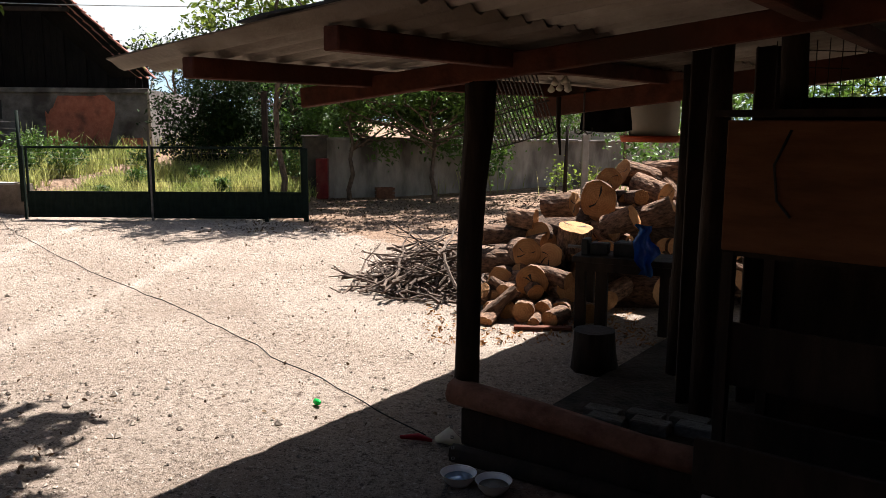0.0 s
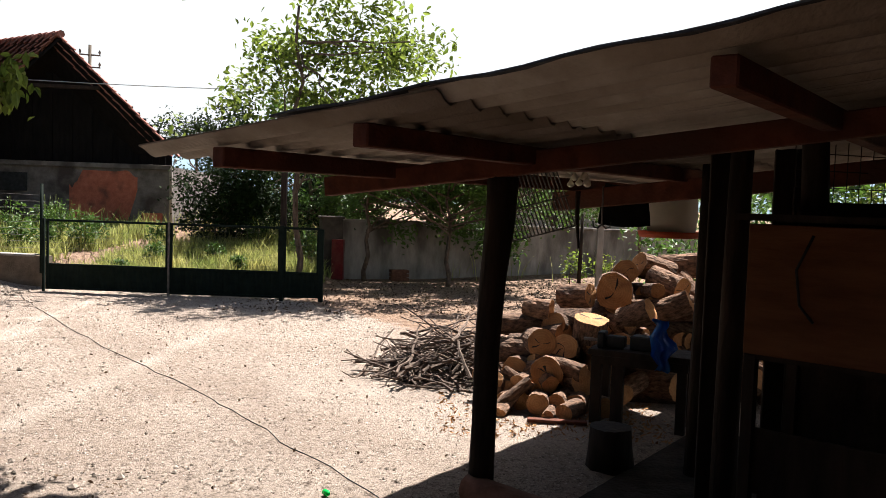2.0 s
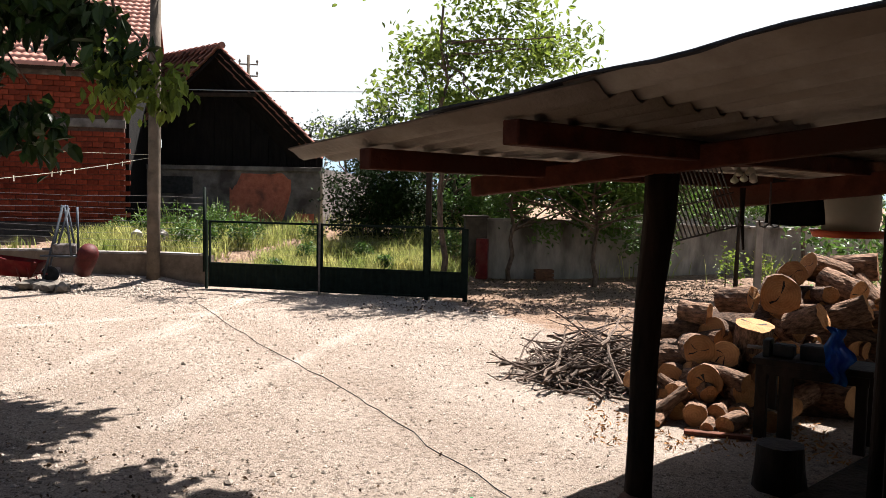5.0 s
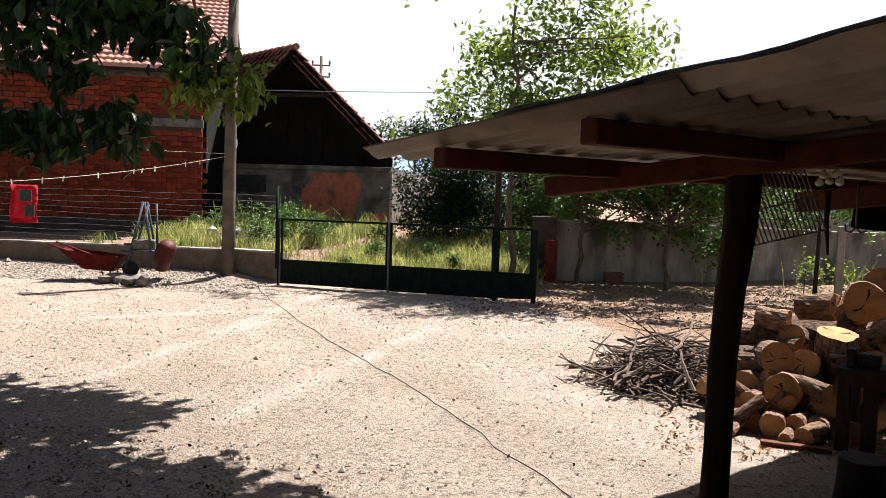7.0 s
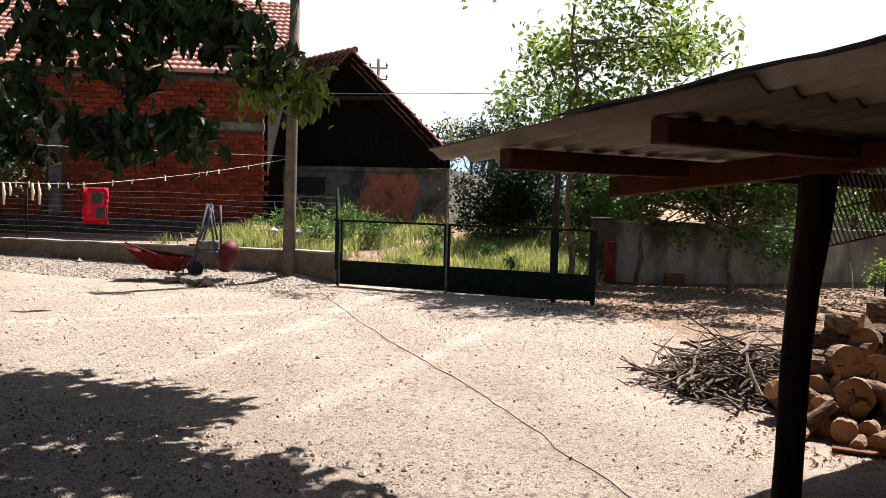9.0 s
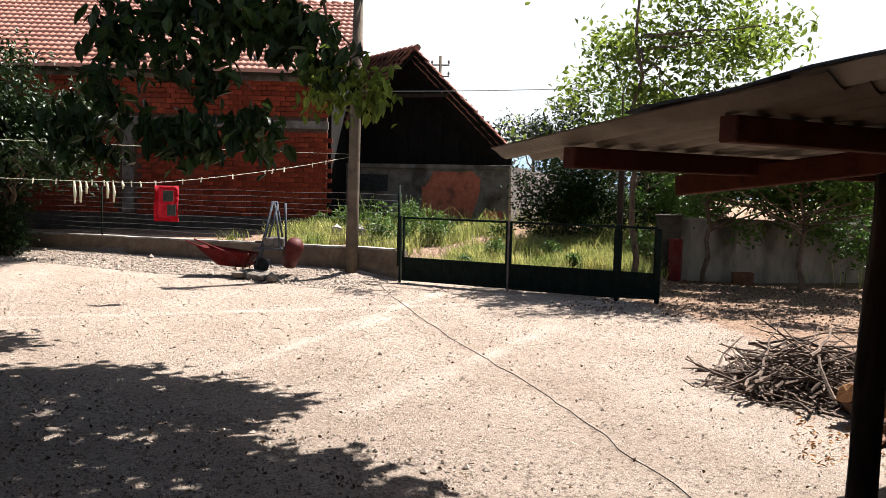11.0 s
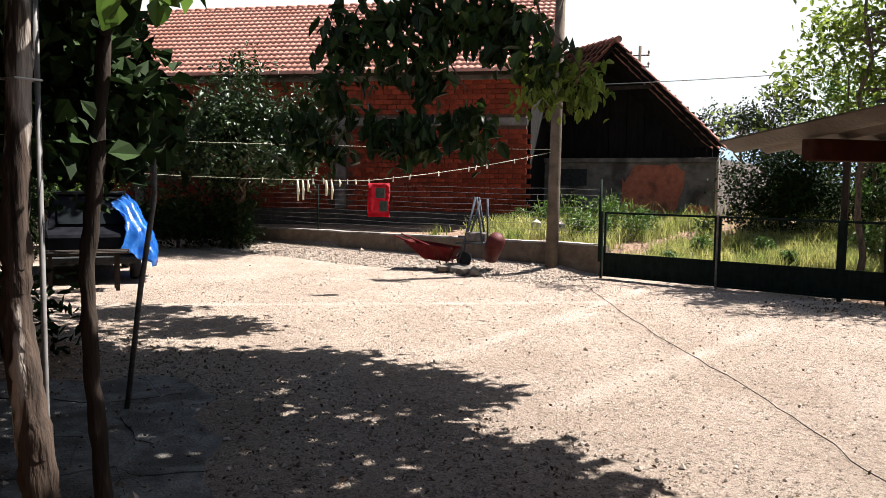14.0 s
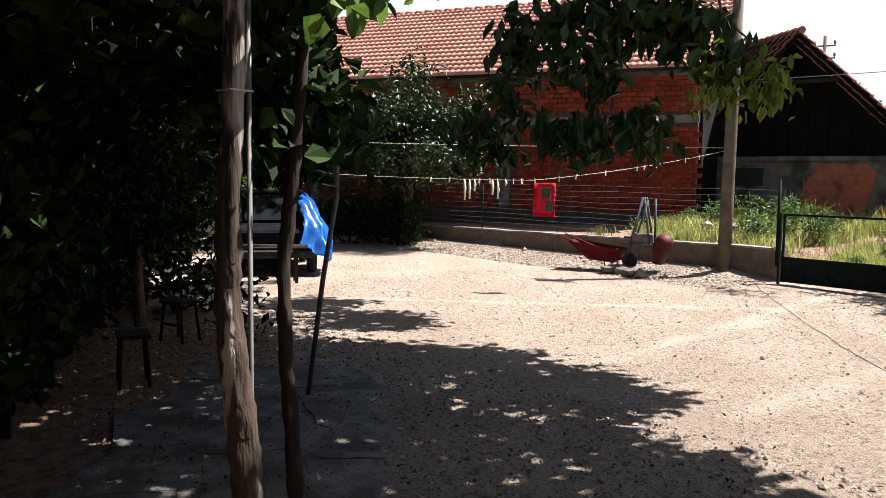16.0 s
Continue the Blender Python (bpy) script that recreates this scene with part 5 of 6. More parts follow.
tree("bush", "green shrub behind the parked vehicle", (-14.4, -5.2, 0.1), 2.4, 0.08, spray((0, 0, 2.3), (1.8, 1.5, 1.2), 26, 0.95, 13), 4200, 0.11, LEAF, 31, 10)

# row added to fill the dark left side, its leaves coloured for shade
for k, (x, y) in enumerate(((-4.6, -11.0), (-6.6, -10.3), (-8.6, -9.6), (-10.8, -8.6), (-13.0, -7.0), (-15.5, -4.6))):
    tree("hedge_tree", "dense tree added to fill the dark side, shade in its leaves", (x, y, 0), 3.0, 0.08, spray((0, 0, 2.0), (1.3, 0.7, 2.0), 34, 1.2, 70 + k), 5200, 0.15, LEAF_DARK, 90 + k, 5)

# walnut branch hanging over the yard, from a trunk out of view
wal = thing("walnut_tree", "walnut tree with boughs hanging over the yard", "tree")
rnd = random.Random(77)
bm = bmesh.new()
tube(bm, [(-2.9, -13.3, -0.1), (-2.9, -13.0, 1.2), (-2.9, -12.0, 3.2), (-2.8, -9.8, 4.9)], [0.2, 0.17, 0.15, 0.12], 12, 0.05, rnd=rnd)
part("trunk", bm, BARK, wal)
boughs = [((-2.8, -9.9, 4.7), (-0.4, -7.9, 5.0)), ((-2.8, -9.8, 4.8), (-2.5, -7.0, 5.2)), ((-2.8, -9.8, 4.8), (1.2, -9.0, 4.5)), ((-2.9, -10.1, 4.6), (-4.6, -7.6, 5.2)), ((-2.8, -9.8, 4.9), (0.3, -8.6, 4.9))]
for a, b_ in boughs:
    bm = bmesh.new()
    limbs(bm, a, b_, 0.07, 0.02, 8, 0.4, rnd)
    part("bough", bm, BARK, wal)
def over(x, y, h):
    """The point at height h whose shadow falls at x, y."""
    k = h / math.tan(SUN_EL)
    return (x + SUN_AZ.x * k, y + SUN_AZ.y * k, h)


# crown out of view, each blob added for the shade it casts
crown_blobs = []
for x, y, h, r in ((0.2, -9.3, 4.7, 1.15), (1.5, -9.95, 4.8, 0.55), (2.45, -9.8, 4.8, 0.34), (2.9, -10.05, 4.8, 0.3), (2.2, -10.2, 4.8, 0.35), (-3.4, -8.5, 5.4, 0.85), (-1.6, -10.2, 4.9, 1.4), (2.7, -10.7, 4.9, 0.8), (-5.0, -8.4, 5.5, 0.8), (-0.6, -10.9, 5.4, 1.3),
                   (-4.2, -10.3, 5.2, 1.2), (1.3, -11.3, 5.0, 1.2), (0.9, -8.9, 4.6, 0.6), (-0.9, -8.7, 4.7, 0.5), (-3.0, -11.0, 5.2, 1.5), (-5.8, -10.6, 5.2, 1.5), (0.2, -12.0, 5.2, 1.5), (-7.2, -9.6, 5.4, 1.3), (2.2, -12.2, 5.0, 1.2), (-1.8, -12.4, 5.2, 1.5), (-4.2, -12.0, 5.2, 1.5), (-1.4, -9.7, 5.0, 0.9), (-9.9, -7.9, 6.6, 0.9)):
    crown_blobs.append((over(x, y, h), (r, r, 0.45)))
gg = np.random.default_rng(78)
c = clumps(crown_blobs, 4500, gg, 0.5)
c = np.repeat(c, 5, 0) + gg.normal(0, 0.12, (len(c) * 5, 3))
leaf_mesh("crown", c, 0.22, LEAF, wal, 0.4, 79, 0.6)
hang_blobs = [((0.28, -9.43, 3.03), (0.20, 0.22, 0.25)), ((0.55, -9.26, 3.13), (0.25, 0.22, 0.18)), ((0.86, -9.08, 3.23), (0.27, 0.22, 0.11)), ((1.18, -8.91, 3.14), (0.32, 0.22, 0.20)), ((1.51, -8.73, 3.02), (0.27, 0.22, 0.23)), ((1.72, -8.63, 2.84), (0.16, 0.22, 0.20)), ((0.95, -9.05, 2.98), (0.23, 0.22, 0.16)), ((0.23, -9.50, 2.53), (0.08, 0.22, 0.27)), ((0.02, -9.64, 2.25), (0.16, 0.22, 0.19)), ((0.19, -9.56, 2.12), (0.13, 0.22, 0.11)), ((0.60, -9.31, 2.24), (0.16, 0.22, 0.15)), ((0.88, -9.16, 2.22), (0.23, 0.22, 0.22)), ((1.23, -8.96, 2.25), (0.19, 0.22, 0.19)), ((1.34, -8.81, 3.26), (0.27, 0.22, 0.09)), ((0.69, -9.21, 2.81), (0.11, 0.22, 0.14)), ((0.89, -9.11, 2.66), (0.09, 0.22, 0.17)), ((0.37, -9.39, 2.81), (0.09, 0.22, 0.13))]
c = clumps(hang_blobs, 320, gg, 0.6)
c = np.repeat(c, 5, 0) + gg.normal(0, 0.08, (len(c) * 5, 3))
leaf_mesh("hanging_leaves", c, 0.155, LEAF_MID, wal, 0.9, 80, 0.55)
# lighter leaf colour stands in for sun on this cluster
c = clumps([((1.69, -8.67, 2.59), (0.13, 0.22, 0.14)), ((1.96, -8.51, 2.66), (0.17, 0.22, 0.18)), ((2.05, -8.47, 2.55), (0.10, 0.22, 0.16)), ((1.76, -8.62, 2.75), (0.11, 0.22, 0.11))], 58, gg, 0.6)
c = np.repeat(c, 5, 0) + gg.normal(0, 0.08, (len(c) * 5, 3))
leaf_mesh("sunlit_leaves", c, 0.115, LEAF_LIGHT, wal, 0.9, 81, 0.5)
for a, b_ in (((-0.2, -8.6, 4.9), (0.7, -9.2, 2.6)), ((0.3, -8.6, 4.6), (1.2, -8.95, 2.6)), ((1.2, -9.0, 4.2), (2.0, -8.5, 2.75)), ((0.3, -8.6, 4.6), (0.2, -9.5, 2.8))):
    bm = bmesh.new()
    limbs(bm, a, b_, 0.02, 0.006, 7, 0.4, rnd)
    part("branch", bm, BARK, wal)

def gnarled(pts, radii, jitter, seed):
    """A knotty stem through the points, finely divided."""
    r_ = random.Random(seed)
    path, rad = [], []
    for (a, ra), (b_, rb) in zip(zip(pts, radii), zip(pts[1:], radii[1:])):
        for k in range(7):
            f = k / 7
            path.append(Vector(a).lerp(Vector(b_), f) + Vector((r_.uniform(-1, 1), r_.uniform(-1, 1), 0)) * jitter)
            rad.append((ra + (rb - ra) * f) * r_.uniform(0.9, 1.12))
    path.append(Vector(pts[-1]))
    rad.append(radii[-1])
    return tube(bmesh.new(), path, rad, 18, 0.14, rnd=r_)


# vine pergola over the shaded seat
vine = thing("grape_vine", "old grape vine with peeling bark over the arbour", "vine")
part("trunk", gnarled([(2.47, -13.0, -0.05), (2.42, -12.99, 0.62), (2.36, -13.0, 1.0), (2.3, -13.01, 1.3), (2.27, -13.0, 1.6), (2.25, -12.96, 2.1), (2.22, -12.94, 2.7)], [0.062, 0.06, 0.06, 0.053, 0.05, 0.046, 0.043], 0.004, 4), VINE_BARK, vine)
part("tie_wire", tube(bmesh.new(), [(2.19, -12.92, 2.2), (2.22, -13.02, 2.2), (2.31, -13.0, 2.2), (2.3, -12.9, 2.2), (2.19, -12.92, 2.2)], 0.004, 5), WIRE, vine, "thin tie wire")
solid("arbour_pipe", tube(bmesh.new(), [(2.4, -12.92, 0), (2.33, -12.93, 1.0), (2.26, -12.9, 2.6)], 0.011, 8), OLD_WIRE, "slim grey steel pipe by the vine", "pipe")
solid("arbour_post", gnarled([(1.9, -12.46, -0.05), (1.84, -12.46, 0.4), (1.76, -12.46, 0.9), (1.72, -12.46, 1.4), (1.72, -12.4, 1.9), (1.7, -12.34, 2.5)], [0.042, 0.04, 0.036, 0.036, 0.034, 0.032], 0.003, 5), POST, "dark crooked branch post of the arbour", "post")
solid("arbour_rod", tube(bmesh.new(), [(-0.65, -10.95, 0), (-0.5, -10.9, 1.0), (-0.45, -10.8, 1.7), (-0.6, -10.7, 2.5)], 0.022, 8), STEEL, "thin leaning dark rod at the arbour", "rod")
arb = thing("arbour", "dark timber rails carrying the vine", "arbour")
for a, b_ in (((2.6, -13.1, 2.62), (-5.0, -11.3, 2.55)), ((1.75, -12.36, 2.52), (-1.0, -10.9, 2.5)), ((2.6, -14.6, 2.7), (-5.0, -13.2, 2.6)), ((2.3, -14.7, 2.65), (2.22, -12.9, 2.6)), ((-1.0, -14.0, 2.65), (-0.8, -10.6, 2.55)), ((-4.0, -13.4, 2.6), (-3.8, -10.8, 2.55))):
    part("rail", tube(bmesh.new(), [a, tuple((Vector(a) + Vector(b_)) / 2 + Vector((0, 0, -.03))), b_], 0.03, 7), DARKWOOD, arb)
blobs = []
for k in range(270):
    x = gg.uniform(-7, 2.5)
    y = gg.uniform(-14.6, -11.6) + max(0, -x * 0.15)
    if y < -14.3 + 0.6 * (5.3 - x):                  # cut along a sight line to fit the camera's view
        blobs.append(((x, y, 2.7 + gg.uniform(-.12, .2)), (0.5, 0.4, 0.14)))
for k in range(80):                                   # hanging curtain on the house side
    f = gg.uniform(0, 1)
    blobs.append(((0.9 - 9.0 * f, -13.9 + 3.6 * f + gg.uniform(-.2, .2), gg.uniform(0.6, 2.6)), (0.6, 0.3, 0.4)))
# hanging sprays set along the same sight line from the camera
for k in range(26):
    x = gg.uniform(-0.8, 1.6)
    blobs.append(((x, -14.3 + 0.57 * (5.3 - x) + gg.uniform(-.5, .1), gg.uniform(2.0, 2.6)), (0.25, 0.2, 0.25)))
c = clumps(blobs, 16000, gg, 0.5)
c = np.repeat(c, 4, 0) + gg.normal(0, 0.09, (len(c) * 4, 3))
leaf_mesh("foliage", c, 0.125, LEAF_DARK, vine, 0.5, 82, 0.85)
# a lighter leaf copy here paints the sun on the vine's edge
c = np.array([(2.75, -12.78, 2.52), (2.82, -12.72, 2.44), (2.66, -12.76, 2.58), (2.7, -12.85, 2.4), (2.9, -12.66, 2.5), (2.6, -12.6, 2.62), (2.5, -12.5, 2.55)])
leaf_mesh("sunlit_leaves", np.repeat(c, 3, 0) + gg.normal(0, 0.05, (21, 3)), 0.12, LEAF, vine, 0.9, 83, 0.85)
# walls added to close and darken the place behind and beside
def plain_wall(name, a, b, h, mat, label):
    a, b = Vector(a), Vector(b)
    d_ = b - a
    solid(name, box(bmesh.new(), (d_.length / 2, 0, h / 2 - 0.1), (d_.length, 0.25, h + 0.2), Matrix.Translation(a) @ Matrix.Rotation(math.atan2(d_.y, d_.x), 4, "Z")), mat, label, "wall", kind="structure")


# next three: near-black walls that stand in for deep shade
plain_wall("wall_shade_near", (2.2, -15.9, 0), (-6.6, -12.2, 0), 3.4, DARKWOOD, "near-black wall added beside the vine, deep shade in its colour")
plain_wall("wall_shade_mid", (-6.6, -12.2, 0), (-14.5, -8.6, 0), 3.6, DARKWOOD, "near-black wall added behind the vine to fill the dark")
plain_wall("wall_shade_far", (-14.5, -8.6, 0), (-19.5, -2.6, 0), 3.0, DARKWOOD, "near-black wall added behind the shrubs to fill the dark")
# dark panel added to close the gap, its shade in the colour
plain_wall("wall_gap_shade", (-7.42, 4.98, 0), (-8.7, 8.3, 0), 4.9, GABLE, "near-black panel added for the dark gap between house and barn")
# from here on unseen: added around the camera to block sky light
plain_wall("wall_back", (2.2, -16.4, 0), (12, -16.4, 0), 3.4, PLASTER, "unseen plastered wall added behind the camera")
plain_wall("wall_light_block", (7.3, -16.4, 0), (7.3, -13.0, 0), 3.1, DARKWOOD, "unseen dark wall added to keep sky light off the shed")
solid("light_block_ceiling", box(bmesh.new(), (6.6, -14.95, 3.15), (9.5, 3.1, 0.12)), DARKWOOD, "unseen dark ceiling added to block sky light", "ceiling", kind="structure")
plain_wall("wall_shed_side", (9.7, -16, 0), (9.7, -9.6, 0), 2.6, DARKWOOD, "unseen dark board wall added to close the shed")


def stool(at, rz):
    s = thing("stool", "small dark wooden stool under the vine", "stool", pose(*at, 0, 0, rz), "arbour stools")
    part("seat", box(bmesh.new(), (0, 0, 0.45), (0.36, 0.28, 0.035)), DARKWOOD, s, bevel=0.006)
    for x in (-.14, .14):
        for y in (-.1, .1):
            part("leg", tube(bmesh.new(), [(x * 1.25, y * 1.25, 0), (x, y, 0.44)], 0.018, 6), DARKWOOD, s)
    part("stretcher", box(bmesh.new(), (0, -0.11, 0.2), (0.3, 0.02, 0.03)), DARKWOOD, s)


stool((-3.5, -10.95, 0), 20)
stool((-1.9, -12.0, 0), -15)
bench2 = thing("arbour_bench", "long dark plank bench in the shade", "bench", pose(-1.6, -13.0, 0, 0, 0, -25))
part("seat", box(bmesh.new(), (0, 0, 0.42), (1.6, 0.28, 0.04)), DARKWOOD, bench2, bevel=0.005)
for x in (-.7, .7):
    part("leg", box(bmesh.new(), (x, 0, 0.2), (0.05, 0.26, 0.4)), DARKWOOD, bench2)

# cracked concrete slab in the shade
slab = thing("concrete_slab", "cracked grey concrete path slab under the vine", "slab", kind="structure")
sr = random.Random(5)
CORNERS = [Vector((*p, 0)) for p in ((-1.64, -10.54), (-1.09, -9.95), (1.56, -11.72), (1.02, -12.36))]
grid = {}
for i in range(-4, 4):
    for j in range(7):
        k_ = 0.8 * j / 4
        p = CORNERS[0].lerp(CORNERS[1], i / 3).lerp(CORNERS[3].lerp(CORNERS[2], i / 3), k_)
        grid[i, j] = p + Vector((sr.uniform(-.18, .18), sr.uniform(-.16, .16), 0))
for i in range(-4, 3):
    for j in range(6):
        loop = [grid[i, j], grid[i + 1, j], grid[i + 1, j + 1], grid[i, j + 1]]
        mid = sum(loop, Vector()) / 4
        ring = []
        for a, b_ in zip(loop, loop[1:] + loop[:1]):
            for f in (0, 0.33, 0.66):
                q = a.lerp(b_, f)
                q = q + Vector((0.05 * noise.noise(q * 4), 0.05 * noise.noise(q * 4 + Vector((9, 0, 0))), 0))
                ring.append(q + (mid - q).normalized() * 0.0025)
        z = 0.012 + sr.uniform(0, .012)
        bm = bmesh.new()
        hi = [bm.verts.new((q.x, q.y, z + sr.uniform(-.002, .002))) for q in ring]
        lo = [bm.verts.new((q.x, q.y, -0.05)) for q in ring]
        top_v = bm.verts.new((mid.x, mid.y, z))
        for k in range(12):
            bm.faces.new((hi[k], hi[(k + 1) % 12], top_v))
            bm.faces.new((lo[k], lo[(k + 1) % 12], hi[(k + 1) % 12], hi[k]))
        bmesh.ops.recalc_face_normals(bm, faces=bm.faces[:])
        part("slab", bm, SLAB, slab)

# parked vehicle with tarpaulin
car = thing("parked_vehicle", "old dark pickup parked under the trees", "vehicle", pose(-8.3, -7.25, 0, 0, 0, 65))
bm = bmesh.new()
prof = [(-0.1, 0.35), (-0.1, 0.85), (0.25, 0.95), (0.75, 1.5), (1.9, 1.52), (2.2, 0.95), (3.4, 0.9), (3.4, 0.35)]
sides = [[bm.verts.new((y * (1 if z < 1 else 0.86), x, z)) for x, z in prof] for y in (-0.75, 0.75)]
bm.faces.new(sides[0])
bm.faces.new(sides[1][::-1])
for i in range(len(prof)):
    j = (i + 1) % len(prof)
    bm.faces.new((sides[0][i], sides[0][j], sides[1][j], sides[1][i]))
part("body", bm, CAR_PAINT, car, bevel=0.04)
glass = material("dark_glass", (0.006, 0.007, 0.008), (0.012, 0.014, 0.015), 3, 0.8, 0, 30, gloss=0.0)
part("windscreen", box(bmesh.new(), (0, 0, 0), (1.1, 0.02, 0.55), Matrix.Translation((0, 0.46, 1.23)) @ Matrix.Rotation(-0.73, 4, "X")), glass, car)
part("bumper", box(bmesh.new(), (0, -0.16, 0.42), (1.5, 0.1, 0.14)), RUBBER, car, bevel=0.02)
part("roof_rack", box(bmesh.new(), (0, 1.3, 1.56), (1.2, 1.0, 0.05)), RUBBER, car, bevel=0.01)
for x in (-0.72, 0.72):
    for y in (0.45, 2.6):
        wh = part("wheel", lathe(bmesh.new(), [(0.18, -0.08), (0.29, -0.08), (0.31, 0), (0.29, 0.08), (0.18, 0.08)], 18, Matrix.Translation((x, y, 0.31)) @ Matrix.Rotation(1.57, 4, "Y")), RUBBER, car)
        part("rim", lathe(bmesh.new(), [(0.03, -0.06), (0.17, -0.06), (0.17, 0.06), (0.03, 0.06)], 14, Matrix.Translation((x, y, 0.31)) @ Matrix.Rotation(1.57, 4, "Y")), STEEL, wh)
bm = bmesh.new()
rows = []
TARP_TOP = [Vector(p) for p in ((0.32, 0.42, 1.42), (0.52, 0.5, 1.5), (0.6, 1.1, 1.57), (0.6, 1.9, 1.57))]
TARP_LOW = [Vector(p) for p in ((0.42, -0.24, 0.62), (0.98, -0.3, 0.3), (1.1, 0.7, 0.22), (1.05, 2.0, 0.3))]


def along_run(run, u):
    k = min(int(u * 3), 2)
    return run[k].lerp(run[k + 1], u * 3 - k)


for i in range(22):
    v_ = i / 21
    row = []
    for j in range(34):
        u_ = j / 33
        p = along_run(TARP_TOP, u_).lerp(along_run(TARP_LOW, u_), v_)
        out = Vector((0.8, -0.5 if u_ < 0.5 else 0.0, 0.25)).normalized()
        fold = 0.16 * math.sin(math.pi * v_) + 0.035 * math.sin(u_ * 42 + 3 * v_) * (0.25 + v_) + 0.09 * noise.noise((u_ * 6, v_ * 4, 2)) + 0.04 * noise.noise((u_ * 17, v_ * 11, 5))
        row.append(bm.verts.new(car.matrix_basis @ (p + out * fold)))
    rows.append(row)
for r, s in zip(rows, rows[1:]):
    for j in range(33):
        bm.faces.new((r[j], r[j + 1], s[j + 1], s[j])).smooth = True
bmesh.ops.solidify(bm, geom=bm.faces[:], thickness=0.008)
solid("blue_tarpaulin", bm, BLUE, "glossy blue tarpaulin draped over the vehicle side", "tarpaulin")
trl = thing("plank_trestle", "low trestle of rough planks before the vehicle", "trestle", pose(-7.55, -7.8, 0, 0, 0, 65))
for k in range(4):
    part("plank", box(bmesh.new(), (0.02 * k, -0.2 + 0.14 * k, 0.62 + 0.01 * (k % 2)), (1.3, 0.12, 0.035)), DARKWOOD, trl, bevel=0.004)
for x in (-0.5, 0.5):
    for y in (-.18, .18):
        part("leg", box(bmesh.new(), (x, y, 0.3), (0.06, 0.06, 0.6)), DARKWOOD, trl)

# ---- things by the kerb ----
bar = thing("wheelbarrow", "tipped red metal wheelbarrow on the gravel bank", "wheelbarrow", pose(-5.6, -1.15, 0.12, 0, 0, 24))
bm = bmesh.new()
lo = [bm.verts.new(v) for v in ((-0.2, -0.2, 0.12), (0.35, -0.2, 0.08), (0.35, 0.2, 0.08), (-0.2, 0.2, 0.12))]
hi = [bm.verts.new(v) for v in ((-0.62, -0.33, 0.5), (0.5, -0.3, 0.36), (0.5, 0.3, 0.36), (-0.62, 0.33, 0.5))]
bm.faces.new(lo)
for i in range(4):
    bm.faces.new((lo[i], lo[(i + 1) % 4], hi[(i + 1) % 4], hi[i]))
bmesh.ops.solidify(bm, geom=bm.faces[:], thickness=0.012)
part("tray", bm, RED_PAINT, bar)
for y in (-.25, .25):
    part("handle", tube(bmesh.new(), [(-0.85, y, 0.6), (-0.3, y, 0.4), (0.4, y * 0.6, 0.16), (0.6, y * 0.3, 0.14)], 0.018, 8), RED_PAINT, bar)
    part("leg", tube(bmesh.new(), [(0.28, y, 0.34), (0.33, y, -0.06), (0.2, y, -0.06), (0.1, y, 0.3)], 0.014, 7), RED_PAINT, bar)
part("wheel", lathe(bmesh.new(), [(0.1, -0.03), (0.15, -0.03), (0.16, 0), (0.15, 0.03), (0.1, 0.03)], 18, Matrix.Translation((0.62, 0, 0.12)) @ Matrix.Rotation(1.57, 4, "X")), RUBBER, bar)
DARK_STONE = material("dark_stone", (0.06, 0.05, 0.042), (0.17, 0.145, 0.12), 6, 0.95, 0.5, 30, per_piece=0.3)
DRUM = material("rusty_red_drum", (0.04, 0.008, 0.007), (0.09, 0.016, 0.014), 9, 0.6, 0.2, 50)
TUBE = material("grey_tube", (0.03, 0.034, 0.042), (0.075, 0.085, 0.1), 9, 0.7, 0.1, 50)
mix = thing("cement_mixer", "small cement mixer with grey frame and dark red drum", "mixer", pose(-4.75, -0.75, 0.1, 0, 0, 25))
for a, b_ in (((-0.42, -0.2, 0), (-0.08, 0, 1.45)), ((0.1, -0.2, 0.5), (-0.06, 0, 1.45)), ((-0.42, 0.2, 0), (-0.1, 0, 1.45)), ((0.1, 0.2, 0.5), (-0.02, 0, 1.45)), ((0.18, 0, 0.5), (0.16, 0, 1.42)), ((-0.2, -0.1, 0.55), (0.02, -0.05, 1.4)), ((-0.45, 0, 0.62), (0.3, 0, 0.62)), ((-0.45, -0.18, 0.5), (0.3, -0.18, 0.5))):
    part("frame_tube", tube(bmesh.new(), [a, b_], 0.022, 8), TUBE, mix, "grey steel tube")
part("motor_box", box(bmesh.new(), (-0.05, 0, 0.62), (0.42, 0.3, 0.2)), STEEL, mix, bevel=0.02)
part("drum", lathe(bmesh.new(), [(0.02, -0.32), (0.15, -0.32), (0.165, -0.05), (0.16, 0.14), (0.13, 0.22), (0.07, 0.26), (0.01, 0.265)], 18, Matrix.Translation((0.34, -0.08, 0.46)) @ Matrix.Rotation(0.75, 4, "X") @ Matrix.Rotation(0.35, 4, "Y") @ Matrix.Scale(1.15, 4)), DRUM, mix, "dark red rusty steel drum")
for k in range(14):
    rs = random.Random(k)
    bm = bmesh.new()
    bmesh.ops.create_icosphere(bm, subdivisions=1, radius=0.15)
    for v in bm.verts:
        v.co *= rs.uniform(0.7, 1.2)
        v.co.z *= 0.7
    ob = solid("rubble_stone", bm, DARK_STONE, "dark grey-brown rubble stone by the barrow", "stone", "rubble by the barrow")
    x, y = -4.75 + rs.uniform(-.5, .5), -1.3 + rs.uniform(-.3, .25)
    ob.location = (x, y, lie(x, y) + 0.09)
